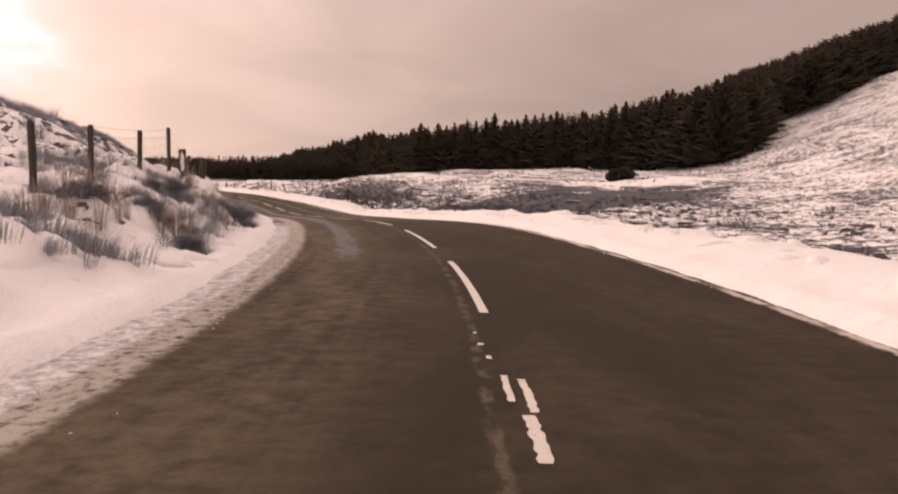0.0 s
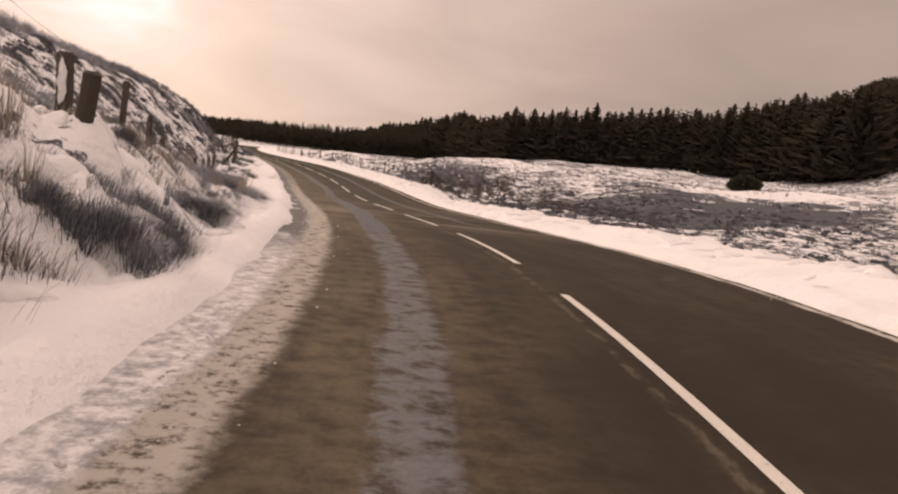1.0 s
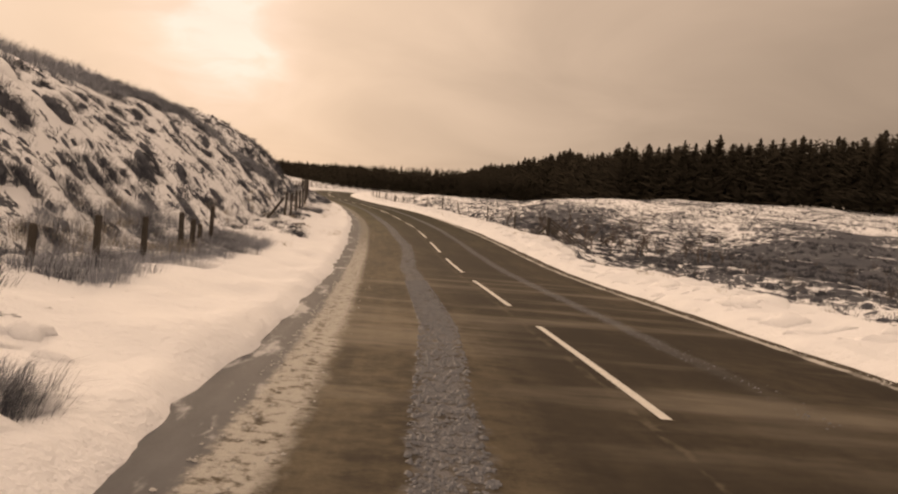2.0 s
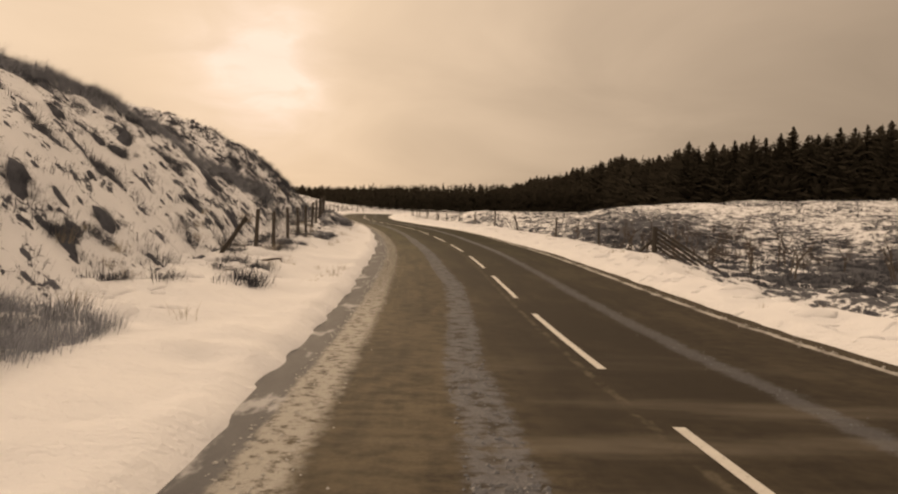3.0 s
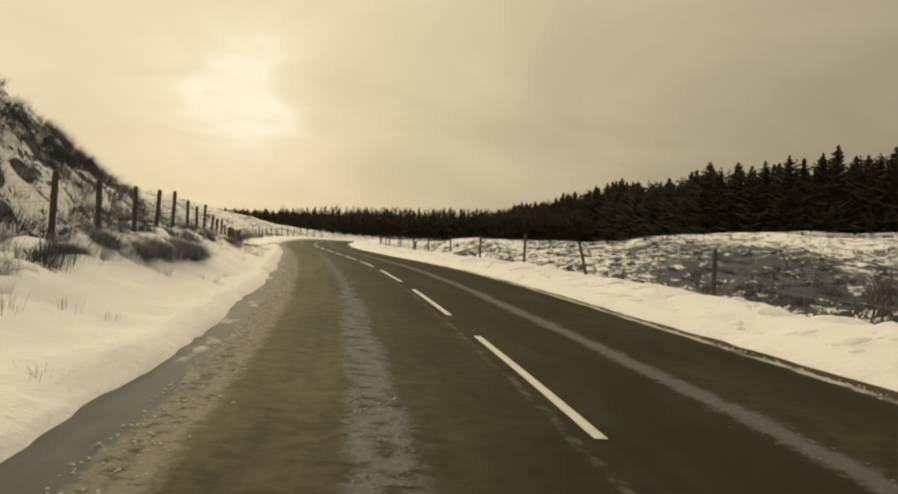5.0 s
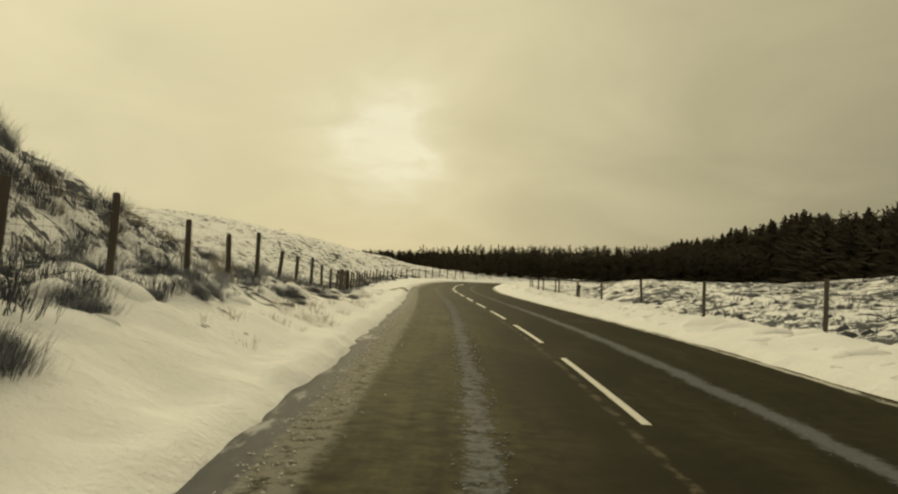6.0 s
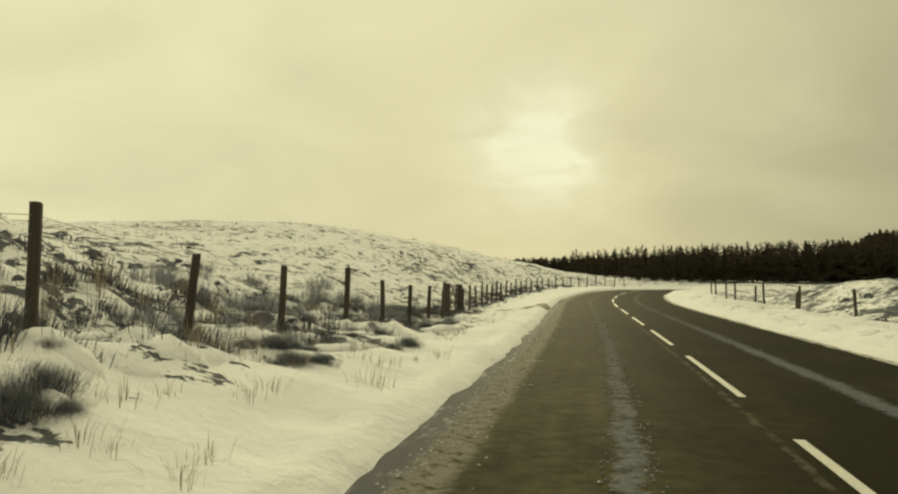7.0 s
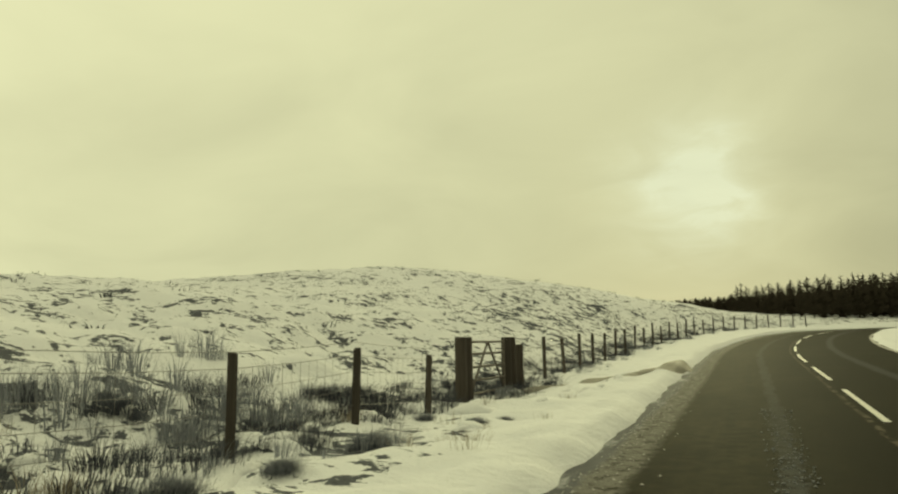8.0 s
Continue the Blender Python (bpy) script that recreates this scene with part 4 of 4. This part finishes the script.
def bunches(spots, seed, k, length, wide):
    """Each spot drawn out into k spots in a patch that is longest along the slope."""
    g = np.random.default_rng(seed)
    P = np.repeat(spots, k, 0)
    n = len(P)
    h = centre(chart(P[:, 0], P[:, 1])[0])[2] + g.normal(0, 0.35, n)
    a, b = np.clip(g.normal(0, 0.5, n), -1.1, 1.1) * length * P[:, 3], np.clip(g.normal(0, 0.5, n), -1.1, 1.1) * wide * P[:, 3]
    x, y = P[:, 0] - np.sin(h) * a + np.cos(h) * b, P[:, 1] + np.cos(h) * a + np.sin(h) * b
    return np.stack([x, y, land(x, y), P[:, 3] * g.uniform(0.6, 1.1, n)], -1)


def lumps(spots, seed, radius, flat, sink, stretch=2.3, seg=10):
    """Uneven low mounds at the spots (x, y, z, size), no two alike."""
    g = np.random.default_rng(seed)
    n = len(spots)
    rings = ((1.0, 0.0), (0.93, 0.36), (0.66, 0.76), (0.30, 0.97))
    a = np.linspace(0, 2 * np.pi, seg, endpoint=False)[None] + g.uniform(0, 6.28, (n, 1))
    r = spots[:, 3] * radius * g.uniform(0.35, 1.0, n) ** 1.3
    long, turn = g.uniform(1.0, stretch, n), g.uniform(0, 3.14, n)
    lobes = 1 + 0.22 * np.sin(2 * a + g.uniform(0, 6.28, (n, 1))) + 0.16 * np.sin(3 * a + g.uniform(0, 6.28, (n, 1))) + 0.08 * np.sin(5 * a + g.uniform(0, 6.28, (n, 1)))
    offx, offy = g.normal(0, 0.18, n) * r, g.normal(0, 0.18, n) * r
    V = []
    for w, h in rings:
        rad = r[:, None] * w * lobes * g.uniform(0.93, 1.07, (n, seg))
        p, q = rad * np.cos(a) * long[:, None], rad * np.sin(a)
        c, d = np.cos(turn)[:, None], np.sin(turn)[:, None]
        x, y = spots[:, :1] + p * c - q * d + (offx * h)[:, None], spots[:, 1:2] + p * d + q * c + (offy * h)[:, None]
        V.append(np.stack([x, y, land(x, y) - (sink if h else 0.12) * r[:, None] + r[:, None] * flat * h * g.uniform(0.8, 1.2, (n, seg))], -1))
    x, y = spots[:, 0] + offx, spots[:, 1] + offy
    top = np.stack([x, y, land(x, y) + r * (flat - sink)], -1)[:, None]
    V = np.concatenate(V + [top], 1)
    F = []
    for k in range(3):
        for j in range(seg):
            q = (j + 1) % seg
            F += [(k * seg + j, k * seg + q, (k + 1) * seg + q), (k * seg + j, (k + 1) * seg + q, (k + 1) * seg + j)]
    F += [(3 * seg + j, 3 * seg + (j + 1) % seg, 4 * seg) for j in range(seg)]
    F = (np.array(F)[None] + (4 * seg + 1) * np.arange(n)[:, None, None]).reshape(-1, 3)
    return V.reshape(-1, 3), F


def any_spot(s, u, x, y, r):
    return r < 2.0


def clumps(base, spots, k, count, tall, wide, length, label, comb=0.5, mounds=True, hue=None):
    """Dark low mounds overgrown with blades."""
    if mounds:
        stuff("heather_mounds", *lumps(spots, base, length * 0.5, 0.9, 0.10, 1.3, 7), hue or HEATHER, label, "heather")
    sub = bunches(spots, base + 1, k, length * 0.8, length * 0.7)
    stuff("heather", *blades(sub, base + 2, count, tall, 1.3, wide, comb), hue or HEATHER, label, "heather")


# small dark clumps all over the hillside, smaller towards its brow
sp = np.concatenate((
    scatter(6, 3300, (14, 66), (-12.5, -5.9), lambda s, u, x, y, r: r < 0.20 + 0.6 * clump(x, y, 71)),
    scatter(7, 700, (62, 88), (-12.5, -5.9), lambda s, u, x, y, r: r < 0.25 + 0.8 * clump(x, y, 71)),
    scatter(9, 150, (0, 16), (-12, -6.0), any_spot)))
clumps(50, sp, 4, 10, 0.15, 0.0040, 0.19, "low dark heather clumps half buried in snow on the hillside", 0.15, hue=RANK)
# tall grass along the old ditch line that climbs the hill, and along the brow
g = np.random.default_rng(57)
f = g.uniform(0, 1, 900)
ss = 41.5 + 15.0 * f + g.normal(0, 0.25, 900)
x, y = place(ss, np.interp(ss, (41, 48, 52, 56.5), (-11.6, -9.7, -8.45, -7.25)) + g.normal(0, 0.30, 900))
sp = np.stack([x, y, land(x, y), g.uniform(0.6, 1.25, 900)], -1)
stuff("long_grass", *blades(sp, 58, 40, 0.26, 0.9, 0.0030, 0.7), FROSTED, "band of frosted grey long grass climbing the snowy hillside", "grass")
sp = np.concatenate((
    scatter(59, 900, (22, 44), (-13.0, -10.6), lambda s, u, x, y, r: r < 1.4 * (clump(x, y, 77) - 0.22)),
    scatter(60, 520, (83, 93), (-9.2, -6.2), lambda s, u, x, y, r: r < 1.4 * (clump(x, y, 77) - 0.35)),
    scatter(61, 420, (5, 22), (-8.6, -6.4), lambda s, u, x, y, r: r < 1.4 * (clump(x, y, 77) - 0.30))))
stuff("long_grass", *blades(sp, 62, 46, 0.36, 0.75, 0.0036, 0.3), FROSTED, "frosted grey grass standing along the brow of the hill", "grass")
sp = scatter(57, 620, (62, 74), (-9.4, -7.3), lambda s, u, x, y, r: r < 1.5 * (clump(x, y, 77) - 0.25))
stuff("long_grass", *blades(sp, 63, 46, 0.32, 0.75, 0.0034, 0.2), RANK, "dark rank grass standing along the brow of the bank", "grass")
# combed grass hanging down the bank and round the fence feet
sp = np.concatenate((
    scatter(1, 3500, (0, 18.5), (-6.8, -3.7), lambda s, u, x, y, r: r < 1.7 * (clump(x, y, 61) - 0.45)),
    scatter(3, 1300, (57, 92), (-6.6, -4.7), lambda s, u, x, y, r: r < 1.6 * (clump(x, y, 61) - 0.42)),
    scatter(4, 700, (92, 150), (-7.5, -5.2), lambda s, u, x, y, r: r < 1.5 * (clump(x, y, 61) - 0.4))))
stuff("rough_grass", *blades(sp, 5, 70, 0.22, 1.05, 0.0024, 1.1), FROSTED, "frosted grass tussocks hanging down the snowy bank", "grass")
sp = np.concatenate((
    scatter(2, 900, (24, 60), (-7.0, -5.2), lambda s, u, x, y, r: r < 1.6 * (clump(x, y, 61) - 0.52)),
    scatter(38, 1300, (0, 18.5), (-7.5, -3.6), lambda s, u, x, y, r: r < 1.6 * (clump(x, y, 64) - 0.55)),
    scatter(39, 700, (58, 92), (-8.0, -4.7), lambda s, u, x, y, r: r < 1.6 * (clump(x, y, 64) - 0.50))))
stuff("rough_grass", *blades(sp, 40, 56, 0.22, 0.9, 0.0026, 0.6), TUSSOCK, "tussocks of bleached dead moor grass poking through snow", "grass")
sp = scatter(47, 1500, (19, 34), (-7.0, -4.6), lambda s, u, x, y, r: r < 1.6 * (clump(x, y, 65) - 0.36))
stuff("rough_grass", *blades(sp, 48, 60, 0.24, 1.0, 0.0022, 0.5), FROSTED, "frosted grass round the short run of posts", "grass")
sp = scatter(49, 560, (66, 93), (-7.8, -5.4), lambda s, u, x, y, r: r < 1.4 * (clump(x, y, 66) - 0.33))
stuff("rough_grass", *blades(sp, 53, 44, 0.30, 0.8, 0.0034, 0.3), RANK, "dark rank grass thick behind the long fence", "grass")


def heather_bush(seed, s, u, size):
    x, y = place(s, u)
    base = new("heather_bush")
    base.location = (float(x), float(y), ground_at(x, y) - 0.02)
    tagged(base, "rounded dark frosted heather bush on the snowy hillside", "bush", "heather bushes on the hillside")
    g = np.random.default_rng(seed)
    n = 26
    a, r = g.uniform(0, 6.28, n), 0.42 * size * np.sqrt(g.uniform(0, 1, n))
    spots = np.stack([float(x) + np.cos(a) * r, float(y) + np.sin(a) * r, np.zeros(n), g.uniform(0.8, 1.3, n) * size], -1)
    spots[:, 2] = land(spots[:, 0], spots[:, 1]) + 0.16 * size * (1 - (r / (0.42 * size)) ** 2)
    V, F = blades(spots, seed + 1, 26, 0.26, 1.0, 0.0044)
    part_ob = mesh_object("foliage", V - np.array(base.location), F, RANK, False)
    part_ob.parent = base
    V, F = lumps(np.array([[float(x), float(y), 0.0, size]]), seed + 2, 0.45, 0.75, 0.0, 1.2)
    core = mesh_object("core", V - np.array(base.location), F, RANK)
    core.parent = base
    h = float(centre(s)[2])
    cap = np.array([[float(x) - 0.16 * size * math.cos(h), float(y) - 0.16 * size * math.sin(h) + 0.10 * size, 0.0, size]])
    V, F = lumps(cap, seed + 3, 0.40, 0.60, -0.12, 1.2)
    snow = mesh_object("snow_cap", V - np.array(base.location), F, SNOW)
    snow.parent = base


for k, (s, u, size) in enumerate(((28.2, -7.0, 0.95), (30.5, -7.55, 0.9), (31.4, -7.6, 0.75), (33.4, -7.6, 0.95), (34.3, -7.7, 0.7), (38.1, -7.0, 0.5), (36.0, -7.2, 0.5), (35.2, -8.6, 0.7),
                                  (31.8, -8.8, 0.8), (29.2, -8.4, 0.8), (26.5, -7.6, 0.9), (45.5, -6.7, 0.6), (44.6, -7.2, 0.5))):
    heather_bush(700 + 5 * k, s, u, size * 0.8)
more = random.Random(12)
for k in range(110):
    heather_bush(900 + 5 * k, more.uniform(20, 58), more.uniform(-10.6, -6.2), more.uniform(0.28, 0.66))
for k in range(18):
    heather_bush(1500 + 5 * k, more.uniform(58, 92), more.uniform(-8.6, -5.9), more.uniform(0.3, 0.7))
# dark clumps at the foot of the fences
sp = np.concatenate((
    scatter(25, 75, (92, 100), (-7.0, -5.3), any_spot),
    scatter(22, 170, (98, 138), (-6.9, -5.7), any_spot),
    scatter(26, 70, (56, 70), (-6.6, -5.0), any_spot),
    scatter(53, 130, (53, 68), (-10.5, -5.3), any_spot),
    scatter(27, 190, (66, 93), (-8.0, -5.0), any_spot),
    scatter(28, 16, (33, 46), (-6.6, -5.4), any_spot),
    scatter(51, 5, (38.2, 39.1), (-4.8, -4.3), any_spot),
    scatter(52, 8, (40.2, 41.8), (-5.5, -4.8), any_spot),
    scatter(29, 40, (44, 57), (-6.2, -5.2), any_spot),
    scatter(46, 46, (29.3, 32.2), (-5.8, -4.7), any_spot),
    scatter(75, 60, (19, 33), (-6.6, -4.9), any_spot)))
clumps(64, sp, 8, 18, 0.20, 0.0036, 0.26, "dark grass and heather clumps at the foot of the fence", 0.9, False)
sp = scatter(30, 90, (1, 19.5), (-6.4, -3.7), any_spot)
clumps(74, sp, 8, 16, 0.17, 0.0028, 0.24, "greyish grass clumps half under snow on the bank", 0.9, False, RANK)
# big tussocks hanging over the verge, each under its own cushion of snow
def overhung_tussock(seed, s, u, size):
    x, y = place(s, u)
    base = new("grass_tussock")
    base.location = (float(x), float(y), ground_at(x, y) - 0.02)
    tagged(base, "big drooping dark grass tussock under a cushion of snow", "tussock", "tussocks on the verge")
    g = np.random.default_rng(seed)
    n = 26
    a, r = g.uniform(0, 6.28, n), 0.30 * size * np.sqrt(g.uniform(0, 1, n))
    h = float(centre(s)[2])
    spots = np.stack([float(x) + np.cos(a) * r, float(y) + np.sin(a) * r, np.zeros(n), g.uniform(0.9, 1.4, n) * size], -1)
    spots[:, 2] = land(spots[:, 0], spots[:, 1]) + 0.10 * size * (1 - (r / (0.3 * size)) ** 2)
    V, F = blades(spots, seed + 1, 60, 0.17, 1.6, 0.0020, 1.0)
    crown = mesh_object("foliage", V - np.array(base.location), F, RANK, False)
    crown.parent = base
    tips = spots.copy()
    tips[:, 2] += 0.05 * size
    V, F = blades(tips, seed + 4, 50, 0.20, 1.1, 0.0019, 0.7)
    frost = mesh_object("frost", V - np.array(base.location), F, FROSTED, False)
    frost.parent = base
    tagged(frost, "grass blades white with frost")
    cap = np.array([[float(x) - 0.13 * size * math.cos(h), float(y) - 0.13 * size * math.sin(h), 0.0, size]])
    V, F = lumps(cap, seed + 2, 0.38, 0.48, -0.24, 1.5, 14)
    snow = mesh_object("snow_cushion", V - np.array(base.location), F, SNOW)
    snow.parent = base


for k, (s, u, size) in enumerate(((60.6, -4.95, 1.0), (61.6, -4.75, 1.15), (62.5, -4.62, 1.2), (63.5, -4.55, 1.1), (64.3, -4.45, 1.2), (65.3, -4.40, 0.9),
                                  (67.4, -4.85, 0.8), (9.6, -3.75, 1.1), (12.9, -3.8, 1.0), (11.2, -3.95, 0.9), (14.2, -3.85, 0.8), (52.4, -4.9, 0.9), (53.6, -4.7, 0.8))):
    overhung_tussock(500 + 7 * k, s, u, size * 0.74)
tuft = random.Random(31)
for k in range(26):
    overhung_tussock(1800 + 7 * k, tuft.uniform(1, 19), tuft.uniform(-5.0, -3.7), tuft.uniform(0.35, 0.75))
for k in range(24):
    overhung_tussock(2100 + 7 * k, tuft.uniform(45, 93), tuft.uniform(-5.5, -4.6), tuft.uniform(0.3, 0.65))
for k in range(26):
    overhung_tussock(2400 + 7 * k, tuft.uniform(70, 93), tuft.uniform(-5.3, -4.0), tuft.uniform(0.22, 0.5))
# far slope
sp = scatter(8, 5000, (88, 190), (-48, -6.3), lambda s, u, x, y, r: r < 1.6 * (clump(x, y, 71) - 0.48))
stuff("heather", *blades(sp, 22, 14, 0.17, 1.3, 0.0115), HEATHER, "rows of dark heather across the snowy far slope", "heather")
# the field beyond the far verge
sp = np.concatenate((
    scatter(11, 2300, (0, 110), (6.2, 26), lambda s, u, x, y, r: r < 0.2 + 0.8 * clump(x, y, 81)),
    scatter(12, 1500, (38, 72), (9.0, 36), lambda s, u, x, y, r: r < 1.5 * (clump(x, y, 83) - 0.1)),
    scatter(23, 520, (44, 76), (7.0, 22), lambda s, u, x, y, r: r < 1.3 * (clump(x, y, 83) - 0.15))))
clumps(67, sp, 5, 6, 0.26, 0.0080, 0.34, "dark heather and rush clumps over the snowy field", 0.0)
sp = scatter(13, 22000, (0, 150), (22, 105), lambda s, u, x, y, r: r < 1.5 * (clump(x, y, 81) - 0.45))
stuff("heather", *blades(sp, 24, 6, 0.26, 1.3, 0.034), HEATHER, "dark clumps dotting the far snowy field", "heather")
sp = np.concatenate((
    scatter(14, 420, (55, 80), (8.5, 24), lambda s, u, x, y, r: r < 1.6 * (clump(x, y, 84) - 0.42)),
    scatter(15, 300, (28, 58), (9.0, 28), lambda s, u, x, y, r: r < 1.6 * (clump(x, y, 84) - 0.45))))
stuff("scrub", *blades(sp, 70, 26, 0.62, 0.8, 0.0045), TWIG, "low leafless scrub standing in the snowy field", "scrub")
# humps of snow over buried tussocks
sp = np.concatenate((
    scatter(31, 360, (0, 20.5), (-7.0, -3.5), any_spot),
    scatter(32, 160, (26, 57), (-6.6, -4.6), any_spot),
    scatter(33, 160, (56, 94), (-7.0, -4.3), any_spot),
    scatter(34, 160, (20, 66), (-11, -5.6), any_spot),
    scatter(35, 420, (2, 110), (3.9, 7.5), any_spot)))
small = np.concatenate((
    scatter(54, 60, (94, 104), (-5.3, -3.6), any_spot),
    scatter(56, 300, (10, 110), (3.4, 4.8), any_spot)))
small[:, 3] *= 0.45
sp = np.concatenate((sp, small))
ob = mesh_object("snow_humps", *lumps(sp, 36, 0.25, 0.48, 0.08, 2.3, 9), SNOW)
tagged(ob, "uneven humps of snow lying over buried tussocks", "snow", kind="stuff")
# stems
sp = np.concatenate((
    scatter(17, 200, (2, 17), (-5.4, -3.7), lambda s, u, x, y, r: r < 1.6 * (clump(x, y, 95) - 0.45)),
    scatter(18, 110, (66, 82), (-8.2, -6.0), lambda s, u, x, y, r: r < 1.6 * (clump(x, y, 95) - 0.4))))
stuff("rushes", *blades(sp, 19, 46, 0.50, 0.40, 0.0025), TUSSOCK, "tall pale rushes standing in the snow of the bank", "rushes")
sp = np.concatenate((
    scatter(21, 900, (0, 130), (3.9, 6.4), lambda s, u, x, y, r: r < 1.2 * (clump(x, y, 91) - 0.45)),
    scatter(24, 900, (28, 95), (-5.2, -3.4), lambda s, u, x, y, r: r < (0.5 + 0.9 * smooth(60, 76, s)) * (clump(x, y, 91) - 0.38))))
stuff("verge_grass", *blades(sp, 16, 22, 0.16, 0.8, 0.0022), TUSSOCK, "thin dry grass stems standing in the snowy verge", "grass")


def bare_sapling(seed, s, u, tall):
    g = random.Random(seed)
    x, y = place(s, u)
    base = new("bare_sapling")
    base.location = (float(x), float(y), ground_at(x, y) - 0.05)
    tagged(base, "leafless moorland sapling with thin dark branches", "sapling", "saplings by the gate")
    trunk, twig = bmesh.new(), bmesh.new()

    def grow(bm, p, d, length, r, depth):
        q = p + d * length
        limb(bm, p, q, r, r * 0.65, 5 if depth else 6)
        if depth >= 3:
            return
        for _ in range(3 if depth < 2 else 2):
            e = (d + Vector((g.uniform(-1, 1), g.uniform(-1, 1), g.uniform(-0.2, 0.7))) * 0.75).normalized()
            grow(twig, p.lerp(q, g.uniform(0.45, 1.0)), e, length * g.uniform(0.5, 0.8), r * 0.55, depth + 1)

    grow(trunk, Vector((0, 0, 0)), Vector((g.uniform(-0.2, 0.2), g.uniform(-0.2, 0.2), 1)).normalized(), tall * 0.45, 0.03, 0)
    part("trunk", trunk, TWIG, base)
    part("crown", twig, TWIG, base)


sap = random.Random(8)
for k in range(26):
    bare_sapling(300 + k, sap.uniform(48, 64), sap.uniform(8.2, 15.5), sap.uniform(1.0, 2.1))
for k in range(9):
    bare_sapling(340 + k, sap.uniform(62, 90), sap.uniform(9, 30), sap.uniform(0.9, 1.7))


def gorse_bush():
    x, y = 22.0, 101.8
    base = new("gorse_bush")
    base.location = (x, y, ground_at(x, y) - 0.1)
    tagged(base, "dark rounded gorse bush alone on the snowy field", "bush")
    g = np.random.default_rng(77)
    n = 1400
    d = g.normal(size=(n, 3))
    d /= np.linalg.norm(d, axis=1)[:, None]
    p = d * (g.uniform(0.0, 1.0, n) ** 0.33)[:, None] * np.array([1.8, 1.2, 0.8]) + np.array([0, 0, 0.7])
    p[:, 0] += 0.35 * p[:, 2]
    V, F = [], []
    for q, w in zip(p, d):
        e = g.normal(size=3) * 0.16
        i = len(V)
        V += [tuple(q - e), tuple(q + e), tuple(q + w * 0.28 + g.normal(size=3) * 0.05)]
        F.append((i, i + 1, i + 2))
    crown = mesh_object("foliage", V, F, LEAF, False)
    crown.parent = base
    bm = bmesh.new()
    for k in range(4):
        limb(bm, (0.1 * k - 0.15, 0, 0), (0.5 * k - 0.75, 0.2 * (-1) ** k, 0.8), 0.05, 0.02, 5)
    part("stems", bm, TWIG, base)


gorse_bush()


def fallen_branch():
    x, y = place(42.0, -4.75)
    bm = bmesh.new()
    limb(bm, (-0.28, 0, 0.02), (0.05, 0.06, 0.07), 0.03, 0.028, 6)
    limb(bm, (0.05, 0.06, 0.07), (0.30, 0.02, 0.10), 0.028, 0.02, 6)
    limb(bm, (0.28, 0.02, 0.10), (0.33, 0.03, 0.0), 0.02, 0.015, 6)
    ob = part("fallen_branch", bm, TWIG, None)
    ob.location = (float(x), float(y), ground_at(x, y))
    ob.scale = (0.72, 0.72, 0.8)
    tagged(ob, "short broken branch lying on the snowy verge", "branch")


fallen_branch()
